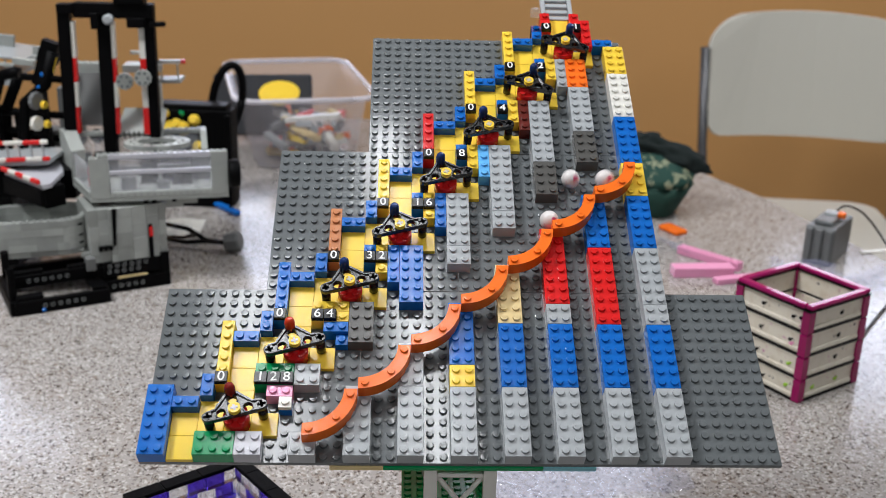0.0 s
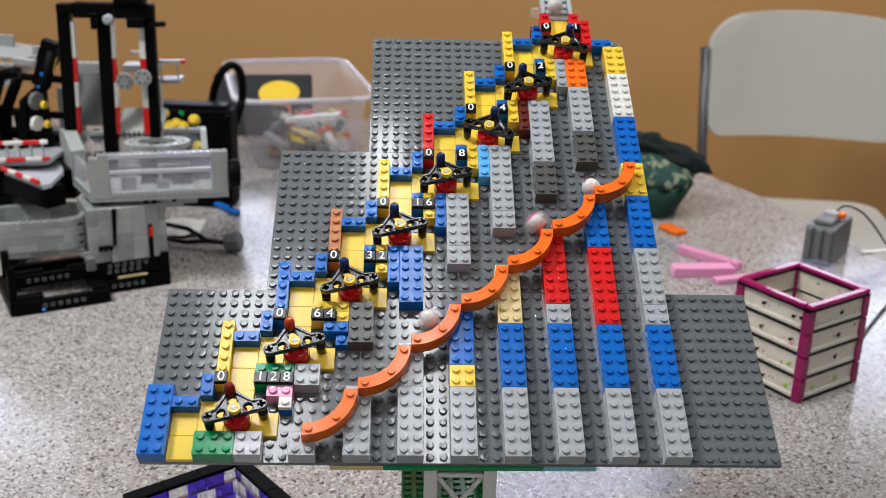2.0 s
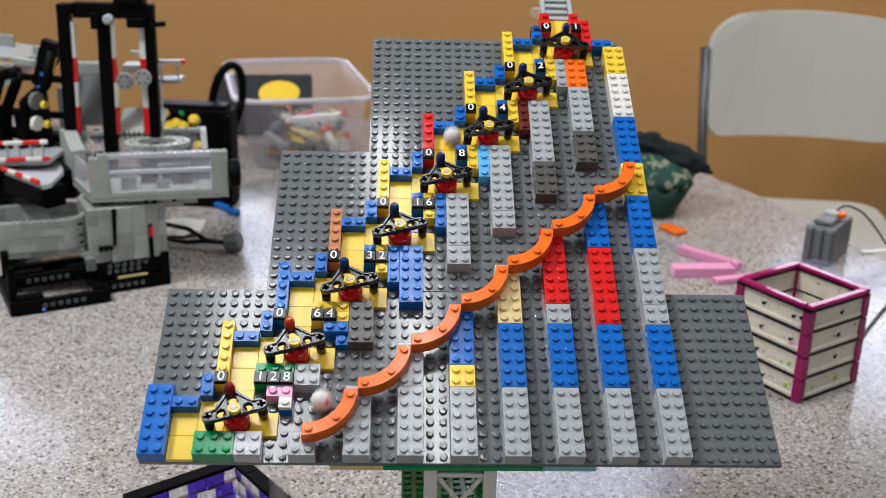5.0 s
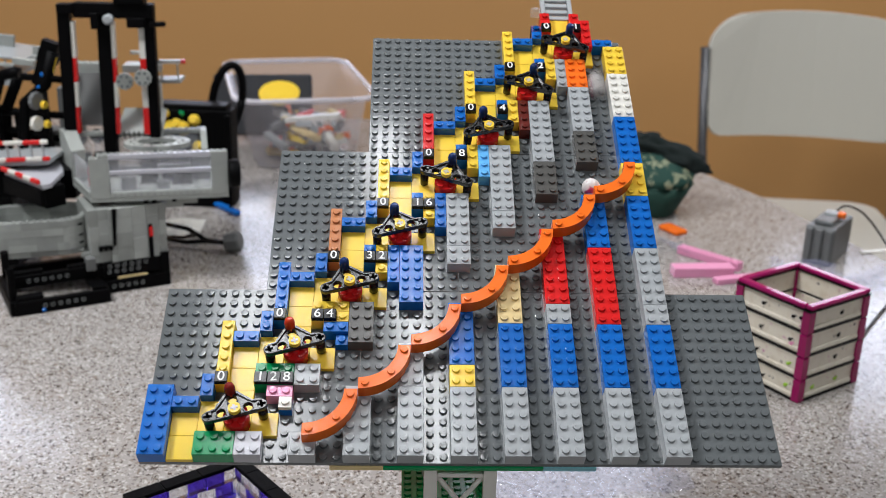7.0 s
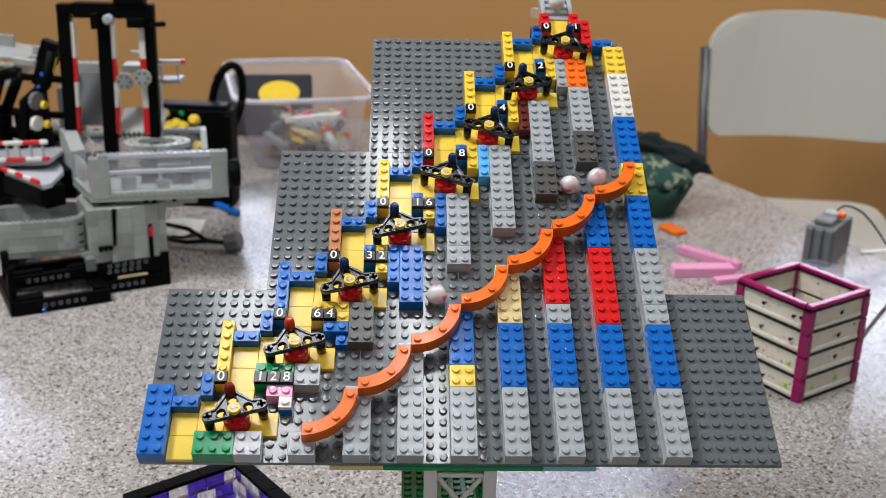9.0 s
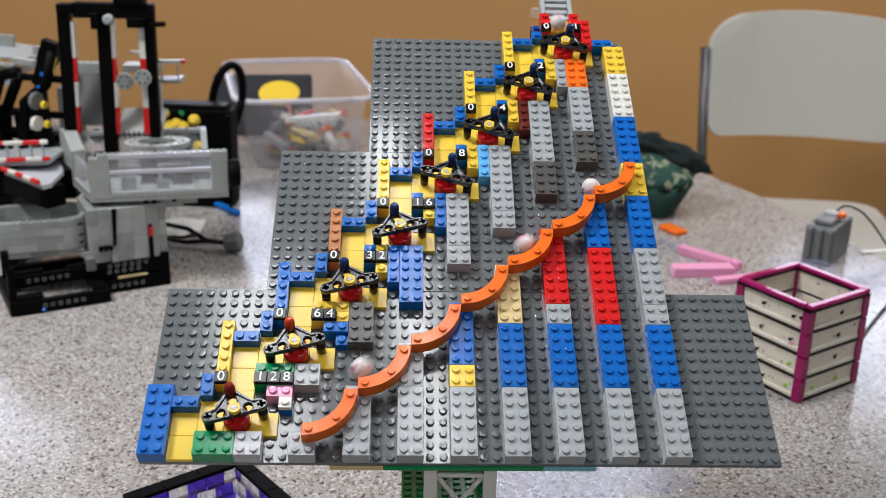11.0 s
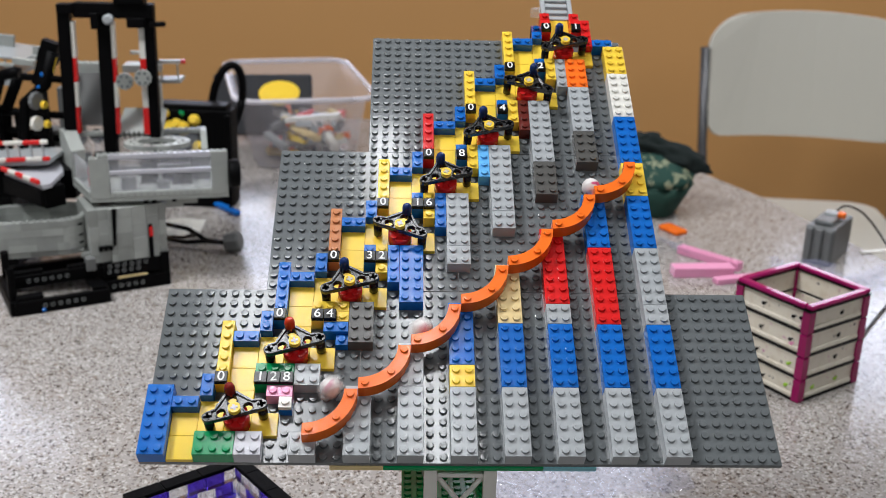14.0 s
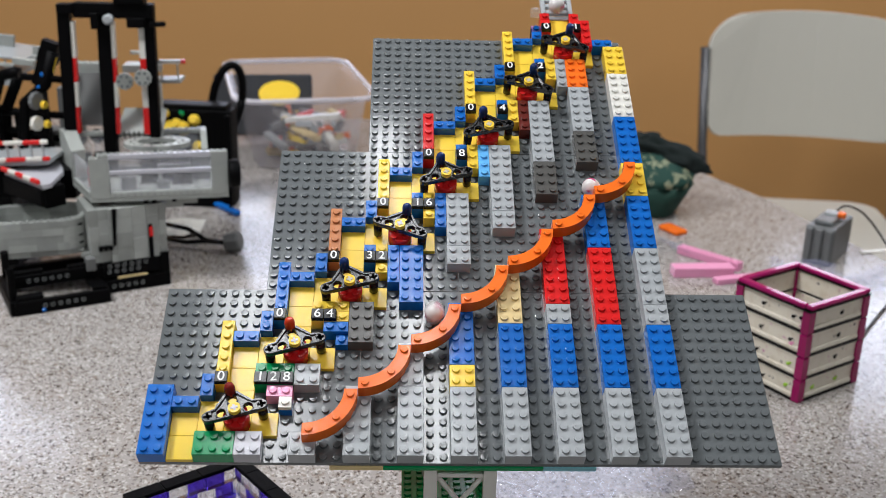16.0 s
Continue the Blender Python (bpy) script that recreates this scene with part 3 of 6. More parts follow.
def build_mosaic():
    ms = thing("mosaic_box", pose(-0.1703, 0.2401, 0, 0, 0, -53.5), "open square box of violet and clear blocks with a black rim", "box")
    a, h = 0.104, 0.070
    # assumed floor, pale so that it bounces light up into the blocks
    bm = bmesh.new()
    rbox(bm, 0.001, -a + 0.001, 0, a - 0.001, -0.001, 0.004, 0.0004)
    part("box_floor", bm, LTG, ms, "assumed light grey floor that bounces light into the blocks")
    rnd = random.Random(9)
    for k in range(4):
        m = pose(a / 2, -a / 2, 0, 0, 0, 90 * k) @ Matrix.Translation((-a / 2, a / 2, 0))
        for x0, x1 in ((0.0, 0.030), (0.0302, 0.062), (0.0622, a - 0.0132)):
            bm = bmesh.new()
            rbox(bm, x0, -0.013, h - 0.0034, x1, 0, h, 0.0005, m)
            part("rim_bar", bm, COAL, ms, "black rim tile")
        for row in range(5):
            z0 = 0.0042 + 0.0124 * row
            x = 0.002 - 0.008 * (row % 2)
            n = row
            while x < a - 0.014:
                p, q = max(x, 0.002), min(x + 0.0158, a - 0.0115)
                if q - p > 0.003:
                    violet = (n + row) % 3 != 1 if rnd.random() < 0.85 else n % 2 == 0
                    d = rnd.choice((0.0, 0.0, 0.0012))
                    bm = bmesh.new()
                    rbox(bm, p, -0.0106 - d, z0, q, -0.0026, z0 + 0.0122, 0.0003, m)
                    part("block", bm, VIOLET if violet else GLASSY, ms, "violet see-through block" if violet else "clear block").visible_shadow = False
                x += 0.016
                n += 1


build_mosaic()

OLDG = plastic("old_grey_plastic", (0.31, 0.325, 0.305), 0.35, vary=0.34)

# ---- grey battery box with its cable ----
MIDG = plastic("mid_grey_plastic", (0.15, 0.155, 0.155), 0.35)


def build_battery():
    ob = thing("battery_box", pose(0.572, 0.88, 0, 0, 0, 53), "grey plastic battery box with an orange button and black cable", "battery box")
    bm = bmesh.new()
    rbox(bm, 0.002, 0.002, 0, 0.09, 0.044, 0.056, 0.003, None, 2)
    part("body", bm, MIDG, ob)
    for y in (0.004, 0.018, 0.032):
        bm = bmesh.new()
        rbox(bm, -0.0025, y, 0.004, 0.003, y + 0.010, 0.054, 0.0015)
        for z in (0.012, 0.046):
            lathe(bm, [(0.0028, 0), (0.0028, 0.001)], 10, pose(-0.0025, y + 0.005, z, 0, -90, 0))
        part("rib", bm, MIDG, ob, "grey rib")
    bm = bmesh.new()
    rbox(bm, 0.012, 0.010, 0.056, 0.045, 0.036, 0.063, 0.002)
    part("switch_plate", bm, DKG, ob, "dark grey switch plate")
    bm = bmesh.new()
    lathe(bm, [(0.006, 0.062), (0.006, 0.068), (0.005, 0.070)], 14, pose(0.048, 0.008, 0))
    part("button", bm, ORANGE, ob, "orange button")
    bm = bmesh.new()
    rbox(bm, 0.048, 0.012, 0.056, 0.066, 0.034, 0.066, 0.002)
    part("plug", bm, LTG, ob, "light grey plug")
    inv = ob.matrix_basis.inverted()
    bm = bmesh.new()
    pts = [(0.592, 0.945, 0.062), (0.612, 0.955, 0.070), (0.640, 0.955, 0.058), (0.662, 0.93, 0.03), (0.668, 0.885, 0.004), (0.640, 0.80, 0.003), (0.58, 0.72, 0.003), (0.53, 0.65, 0.003), (0.50, 0.60, 0.004)]
    fine = []
    for i in range(len(pts) - 1):
        p0, p1, p2, p3 = (Vector(pts[max(0, min(len(pts) - 1, i + d))]) for d in (-1, 0, 1, 2))
        for k in range(6):
            t = k / 6
            fine.append(0.5 * (2 * p1 + (p2 - p0) * t + (2 * p0 - 5 * p1 + 4 * p2 - p3) * t * t + (3 * p1 - p0 - 3 * p2 + p3) * t ** 3))
    tube(bm, [inv @ p for p in fine], 0.0016, 8)
    part("cable", bm, BLACK, ob, "black cable")


build_battery()

# ---- loose pieces on the table ----


def loose(name, x, y, z, rz, parts, label, category, group=""):
    ob = thing(name, pose(x, y, z, 0, 0, rz), label, category, group)
    for n, bm, m, lab in parts:
        part(n, bm, m, ob, lab)
    return ob


def bar(l, w, h, r=0.001):
    bm = bmesh.new()
    rbox(bm, 0, -w / 2, 0, l, w / 2, h, r, None, 2)
    return bm


def pierced_bar(l, w, h, n):
    """A rounded beam with a row of rims round its holes."""
    bm = bar(l, w, h, 0.0025)
    for i in range(n):
        x = (i + 0.5) * l / n
        lathe(bm, [(0.0030, h), (0.0030, h + 0.0004), (0.0022, h + 0.0004), (0.0022, h - 0.001)], 12, pose(x, 0, 0), cap=False)
    return bm


def build_loose():
    loose("pink_brick_bar", 0.336, 0.845, 0, 4, [("bar", bar(0.085, 0.022, 0.014), PINK, "")], "smooth pink plastic bar lying on the table", "toy brick", "pink pieces")
    studded = bar(0.10, 0.014, 0.012)
    for i in range(12):
        stud(studded, 0.006 + 0.008 * i, 0, 0.012, 10, False)
    loose("pink_brick_bar", 0.368, 0.938, 0, -46, [("bar", studded, PINK, "")], "studded pink plastic bar lying on the table", "toy brick", "pink pieces")
    loose("pink_brick_bar", 0.388, 0.815, 0, 16, [("bar", bar(0.07, 0.014, 0.008), PINK, "")], "smooth pink plastic bar lying on the table", "toy brick", "pink pieces")
    loose("orange_clip", 0.369, 1.050, 0, -60, [("clip", bar(0.042, 0.024, 0.008, 0.0035), ORANGE, "")], "flat orange plastic clip lying on the table", "toy piece")
    pb = bmesh.new()
    lathe(pb, [(0.0024, 0), (0.003, 0.002), (0.003, 0.012)], 10, pose(0.108, 0, -0.0))
    loose("blue_beam", -0.375, 1.172, 0.002, -50.7, [("beam", pierced_bar(0.128, 0.011, 0.008, 16), BLUE, ""), ("pin", pb, BLACK, "black pin")], "blue pierced plastic beam lying on the table", "toy beam")
    # crumpled paper
    bm = bmesh.new()
    bmesh.ops.create_grid(bm, x_segments=8, y_segments=8, size=0.035)
    for v in bm.verts:
        v.co.z = 0.006 + 0.005 * noise.noise(v.co * 40) + 0.10 * max(0, v.co.y) ** 1.2 * 0.5
        v.co.x *= 1 + 0.25 * v.co.y / 0.035
    bmesh.ops.solidify(bm, geom=list(bm.faces), thickness=0.0004)
    loose("paper_scrap", -0.372, 1.0, 0.0005, 15, [("sheet", bm, WHITE, "")], "curled scrap of white paper on the table", "paper")
    # plug on a short twin lead
    bm = bmesh.new()
    stretch(bm, [(0.0145 * math.cos(radians(22.5 + 45 * i)), 0.0145 * math.sin(radians(22.5 + 45 * i))) for i in range(8)], 0, 0.022, pose(0, 0, 0.0140, 0, 78, 0), bevel=0.0025)
    lead = bmesh.new()
    for y, z in ((0.006, 0.03), (-0.006, 0.012)):
        tube(lead, [(-0.095, y + 0.01, z), (-0.06, y + 0.005, z * 0.9), (-0.03, y * 0.4, 0.015), (0.0, 0, 0.014)], 0.0035, 8)
    loose("grey_plug", -0.288, 0.915, 0.0, -10, [("plug", bm, MATG, ""), ("lead", lead, BLACK, "black twin lead")], "grey octagonal plug on a short black lead", "plug")
    # strip of white card at the table's edge
    loose("white_strip", 0.640, 0.945, 0.0, 16, [("strip", bar(0.10, 0.010, 0.002, 0.0005), WHITE, "")], "narrow white strip at the table edge", "paper")


build_loose()


def build_film_scrap(x, y, rz, sx, sy, seed):
    bm = bmesh.new()
    bmesh.ops.create_grid(bm, x_segments=60, y_segments=36, size=0.5)
    for v in bm.verts:
        c = Vector((v.co.x * sx, v.co.y * sy, 0))
        ridge = abs(noise.noise(c * 17 + Vector((seed, 0, 0)))) * 0.020 + abs(noise.noise(c * 60 + Vector((0, seed, 0)))) * 0.005
        edge = 1 + 0.12 * noise.noise(Vector((v.co.x * 3, v.co.y * 3, seed)))
        v.co = Vector((c.x * edge, c.y * edge, 0.001 + ridge))
    for f in bm.faces:
        f.smooth = True
    ob = part("plastic_film", bm, WRAP)
    ob.matrix_basis = pose(x, y, 0, 0, 0, rz)
    tagged(ob, "crumpled clear plastic film lying on the table", "plastic film", "clear film scraps")


WRAP = clear_film("clear_wrap", (0.36, 0.38, 0.58), 0.80, 0.05)
build_film_scrap(0.13, 0.315, 6, 0.19, 0.085, 2.0)
build_film_scrap(0.520, 0.86, -30, 0.09, 0.05, 5.0)
build_film_scrap(0.362, 0.955, -62, 0.085, 0.026, 9.0)
build_film_scrap(0.600, 0.82, 20, 0.10, 0.06, 12.0)

# ---- soft dark green bag ----


def mat_bag():
    m = mat("printed_green_cloth", (0.006, 0.035, 0.022), 0.8)
    t = m.node_tree
    b = t.nodes["Principled BSDF"]
    n = node(m, "ShaderNodeTexNoise", Scale=75.0, Detail=4.0)
    co = node(m, "ShaderNodeTexCoord").outputs["Object"]
    t.links.new(co, n.inputs["Vector"])
    r = node(m, "ShaderNodeMapRange")
    r.inputs["From Min"].default_value, r.inputs["From Max"].default_value = 0.52, 0.58
    t.links.new(n.outputs["Fac"], r.inputs[0])
    mx = node(m, "ShaderNodeMix")
    mx.data_type = "RGBA"
    mx.inputs[6].default_value, mx.inputs[7].default_value = (0.004, 0.042, 0.030, 1), (0.22, 0.24, 0.15, 1)
    t.links.new(r.outputs[0], mx.inputs[0])
    t.links.new(mx.outputs[2], b.inputs["Base Color"])
    return m


def lump(rx, ry, rz, seed, rough=0.18, flat=0.0):
    bm = bmesh.new()
    bmesh.ops.create_icosphere(bm, subdivisions=4, radius=1)
    for v in bm.verts:
        c = v.co.copy()
        k = 1 + rough * noise.noise(c * 1.6 + Vector((seed, 0, 0))) + 0.35 * rough * noise.noise(c * 5 + Vector((0, seed, 0)))
        v.co = Vector((c.x * rx * k, c.y * ry * k, max(c.z * k, -0.98 + flat) * rz + rz * (0.98 - flat)))
    for f in bm.faces:
        f.smooth = True
    return bm


def loft(rings, n=40, seed=0.0, crease=0.0):
    """A soft closed form through level rings of (x, y, z, rx, ry, squareness)."""
    bm = bmesh.new()
    made = []
    for x, y, z, rx, ry, sq in rings:
        row = []
        for i in range(n):
            a = 2 * math.pi * i / n
            c, d = math.cos(a), math.sin(a)
            k = (abs(c) ** sq + abs(d) ** sq) ** (-1 / sq)
            p = Vector((x + rx * k * c, y + ry * k * d, z))
            w = 1 + crease * noise.noise(p * 38 + Vector((seed, 0, 0))) + 0.5 * crease * noise.noise(p * 95 + Vector((0, seed, 0)))
            row.append(bm.verts.new((x + (p.x - x) * w, y + (p.y - y) * w, z + crease * 0.02 * noise.noise(p * 60))))
        made.append(row)
    for a, b in zip(made, made[1:]):
        for i in range(n):
            bm.faces.new((a[i], a[(i + 1) % n], b[(i + 1) % n], b[i])).smooth = True
    bm.faces.new(made[0][::-1])
    bm.faces.new(made[-1])
    return bm


def build_bag():
    ob = thing("cloth_bag", pose(0.360, 1.135, 0, 0, 0, -24), "slumped dark green cloth bag with a pale gold print", "bag")
    plain = mat_wall("dark_green_cloth", (0.006, 0.040, 0.028), 0.25, 0.85)
    part("bag_body", loft([(0, 0, 0.001, 0.042, 0.036, 3.5), (0, 0, 0.006, 0.046, 0.040, 3.5), (0.002, 0, 0.030, 0.054, 0.046, 3.2), (0.004, 0, 0.054, 0.064, 0.050, 2.8)], 48, 3.0, 0.10), plain, ob)
    part("printed_band", loft([(0.004, 0, 0.0535, 0.065, 0.051, 2.8), (0.003, 0.004, 0.066, 0.066, 0.050, 2.6), (-0.004, 0.010, 0.084, 0.050, 0.040, 2.4), (-0.008, 0.016, 0.096, 0.030, 0.026, 2.2)], 48, 5.0, 0.16), mat_bag(), ob, "printed upper band of the bag")
    fold = mat_wall("dark_cloth", (0.002, 0.007, 0.006), 0.2, 1.0)
    for x, y, z, rx, ry, rz, seed, turn in ((0.012, 0.030, 0.072, 0.062, 0.034, 0.020, 7.7, 14), (-0.030, 0.040, 0.084, 0.040, 0.03, 0.018, 2.2, -6)):
        bm = lump(rx, ry, rz, seed, 0.5)
        bmesh.ops.transform(bm, matrix=pose(x, y, z, 0, turn, 8), verts=list(bm.verts))
        part("bag_flap", bm, fold, ob, "black-green fold of cloth")


build_bag()

# ---- folding chair ----
CHAIRW = mat_wall("chair_plastic", (0.58, 0.56, 0.49), 0.04, 0.45)
STEEL = mat("grey_steel", (0.12, 0.12, 0.125), 0.4, 0.6)


def build_chair():
    ch = thing("folding_chair", pose(0.925, 2.05, -0.74, 0, 0, -7), "off-white plastic folding chair with grey steel frame", "chair")
    # curved back panel
    bm = bmesh.new()
    hw, z0, z1, rr = 0.235, 0.648, 0.925, 0.085
    out = []
    for cx, cz, a0, r in ((hw - 0.03, z0 + 0.03, -90, 0.03), (hw - rr, z1 - rr, 0, rr), (-hw + rr, z1 - rr, 90, rr), (-hw + 0.03, z0 + 0.03, 180, 0.03)):
        for i in range(9):
            a = radians(a0 + 90 * i / 8)
            out.append((cx + r * math.cos(a), cz + r * math.sin(a)))
    stretch(bm, out, -0.009, 0.009, pose(0, 0, 0, 90, 0, 0), bevel=0.004)
    bmesh.ops.subdivide_edges(bm, edges=[e for e in bm.edges if abs(e.verts[0].co.x - e.verts[1].co.x) > 0.1], cuts=6)
    for v in bm.verts:
        v.co.x *= 1 + 0.42 * (v.co.z - 0.79)
        v.co.z += (0.018 - 0.33 * v.co.x ** 2) * max(0.0, (v.co.z - 0.7) / 0.22)
        v.co.y += 0.9 * v.co.x ** 2 * -1 + 0.12 * (v.co.z - 0.7)
    part("backrest", bm, CHAIRW, ch)
    for s in (-1, 1):
        bm = bmesh.new()
        tube(bm, [(s * 0.208, -0.40, 0.0), (s * 0.216, -0.16, 0.40), (s * 0.231, -0.05, 0.62), (s * 0.247, -0.045, 0.86)], 0.0115, 10)
        part("back_post", bm, STEEL, ch, "grey steel post")
        bm = bmesh.new()
        tube(bm, [(s * 0.235, 0.05, 0.0), (s * 0.235, -0.22, 0.40), (s * 0.235, -0.30, 0.46)], 0.0115, 10)
        part("leg", bm, STEEL, ch)
    bm = bmesh.new()
    hw, y0, y1, rr = 0.208, -0.42, 0.01, 0.05
    out = []
    for cx, cy, a0 in ((hw - rr, y0 + rr, -90), (hw - rr, y1 - rr, 0), (-hw + rr, y1 - rr, 90), (-hw + rr, y0 + rr, 180)):
        for i in range(7):
            a = radians(a0 + 90 * i / 6)
            out.append((cx + rr * math.cos(a), cy + rr * math.sin(a)))
    stretch(bm, out, 0.455, 0.480, bevel=0.006)
    part("seat", bm, CHAIRW, ch)


build_chair()

# ---- clear tub of loose bricks ----


def build_tub():
    ob = thing("storage_tub", pose(-0.206, 1.33, 0, 0, 0, 12), "clear plastic tub half full of loose toy bricks", "storage tub")

    def ring(x, y0, y1, z, r):
        pts = []
        for cx, cy, a0 in ((x - r, y0 + r, -90), (x - r, y1 - r, 0), (-x + r, y1 - r, 90), (-x + r, y0 + r, 180)):
            for i in range(6):
                a = radians(a0 + 90 * i / 5)
                pts.append((cx + r * math.cos(a), cy + r * math.sin(a), z))
        return pts
    bm = bmesh.new()
    rings = [[bm.verts.new(p) for p in ring(*a)] for a in ((0.085, 0.03, 0.33, 0.002, 0.03), (0.092, 0.02, 0.34, 0.01, 0.035), (0.112, 0.0, 0.36, 0.133, 0.04), (0.123, -0.010, 0.370, 0.135, 0.045), (0.125, -0.012, 0.372, 0.125, 0.045))]
    for a, b in zip(rings, rings[1:]):
        for i in range(len(a)):
            bm.faces.new((a[i], a[(i + 1) % len(a)], b[(i + 1) % len(a)], b[i])).smooth = True
    bm.faces.new(rings[0][::-1])
    bmesh.ops.solidify(bm, geom=list(bm.faces), thickness=0.0015)
    part("tub_wall", bm, TUB, ob)
    bm = bmesh.new()
    pts = ring(0.125, -0.012, 0.372, 0.132, 0.045)
    tube(bm, pts + pts[:1], 0.0045, 8)
    part("tub_rim", bm, TUB_RIM, ob, "rolled clear rim")


def build_tub_bricks():
    rnd = random.Random(11)
    cols = [LTG, LTG, DKG, WHITE, DKG, YEL, LTG, RED, TAN, WHITE, LTG, ORANGE]
    names = {LTG: "light grey", DKG: "dark grey", WHITE: "white", YEL: "yellow", RED: "red", TAN: "tan", ORANGE: "orange"}
    for i in range(64):
        m = cols[i % len(cols)]
        l, w = rnd.choice((0.016, 0.032, 0.048, 0.064)), rnd.choice((0.008, 0.016))
        bm = bmesh.new()
        rbox(bm, -l / 2, -w / 2, 0, l / 2, w / 2, 0.0096, 0.0004)
        for k in range(round(l / 0.008)):
            for j in range(round(w / 0.008)):
                stud(bm, -l / 2 + 0.004 + 0.008 * k, -w / 2 + 0.004 + 0.008 * j, 0.0096, 8, False)
        layer = i // 13
        ob = part("toy_brick", bm, m)
        ob.matrix_basis = pose(-0.215 + rnd.uniform(-0.065, 0.065), 1.40 + rnd.uniform(-0.02, 0.13), 0.006 + 0.016 * layer, rnd.uniform(-14, 14), rnd.uniform(-14, 14), rnd.uniform(0, 180))
        tagged(ob, "loose %s toy brick heaped in the clear tub" % names[m], "toy brick", "bricks in the tub")
    # dark lid and yellow dish leaning in the tub
    bm = bmesh.new()
    rbox(bm, -0.095, 0, 0, 0.095, 0.012, 0.118, 0.004)
    ob = part("dark_panel", bm, plastic("charcoal_plastic", (0.035, 0.037, 0.042), 0.4))
    ob.matrix_basis = pose(-0.31, 1.545, 0.012, -14, 0, 6)
    tagged(ob, "dark grey plastic panel leaning in the clear tub", "panel")
    bm = bmesh.new()
    lathe(bm, [(0.0, 0), (0.02, 0.001), (0.034, 0.006), (0.038, 0.011), (0.036, 0.011), (0.030, 0.007), (0.0, 0.004)], 28, cap=False)
    ob = part("yellow_dish", bm, YEL)
    ob.matrix_basis = pose(-0.270, 1.47, 0.104, 24, 0, 0)
    tagged(ob, "round yellow plastic dish on the heap in the tub", "dish")
    bm = bar(0.10, 0.012, 0.010)
    ob = part("white_beam", bm, WHITE)
    ob.matrix_basis = pose(-0.252, 1.39, 0.075, 0, -4, 8)
    tagged(ob, "white beam on the heap in the tub", "toy beam")


build_tub()
build_tub_bricks()


def build_case():
    ob = thing("black_case", pose(-0.44, 1.13, 0, 0, 0, -6), "black plastic case with yellow round pieces on its face", "case")
    for a in ((0, 0.012, 0, 0.132, 0.05, 0.155), (0, 0, 0, 0.132, 0.012, 0.075), (0, 0.004, 0.075, 0.010, 0.012, 0.165), (0.122, 0.004, 0.075, 0.132, 0.012, 0.15), (0.010, 0.012, 0.155, 0.125, 0.045, 0.163)):
        bm = bmesh.new()
        rbox(bm, *a, 0.002)
        part("case_side", bm, COAL, ob)
    # carrying loop
    bm = bmesh.new()
    pts = []
    for i in range(25):
        a = 2 * math.pi * i / 24
        pts.append((0.107 + 0.022 * math.cos(a) + 0.010 * math.sin(a), 0.085 + 0.01 * math.cos(a), 0.156 + 0.058 * math.sin(a)))
    tube(bm, pts, 0.0068, 8)
    part("loop", bm, COAL, ob, "black rubber loop")
    for x, z, r, m in ((0.028, 0.147, 0.007, YEL), (0.074, 0.138, 0.009, YEL), (0.034, 0.125, 0.011, YEL), (0.056, 0.124, 0.011, YEL), (0.045, 0.130, 0.009, YEL), (0.078, 0.095, 0.009, YEL), (0.055, 0.148, 0.004, GREEN)):
        bm = bmesh.new()
        lathe(bm, [(r, 0), (r, 0.007), (r * 0.6, 0.009), (r * 0.6, 0.013)], 16, pose(x, 0.013, z, 68, 0, 0))
        part("round_piece", bm, m, ob, "green round piece" if m is GREEN else "yellow round piece")


build_case()

# ---- grey and black brick machine ----


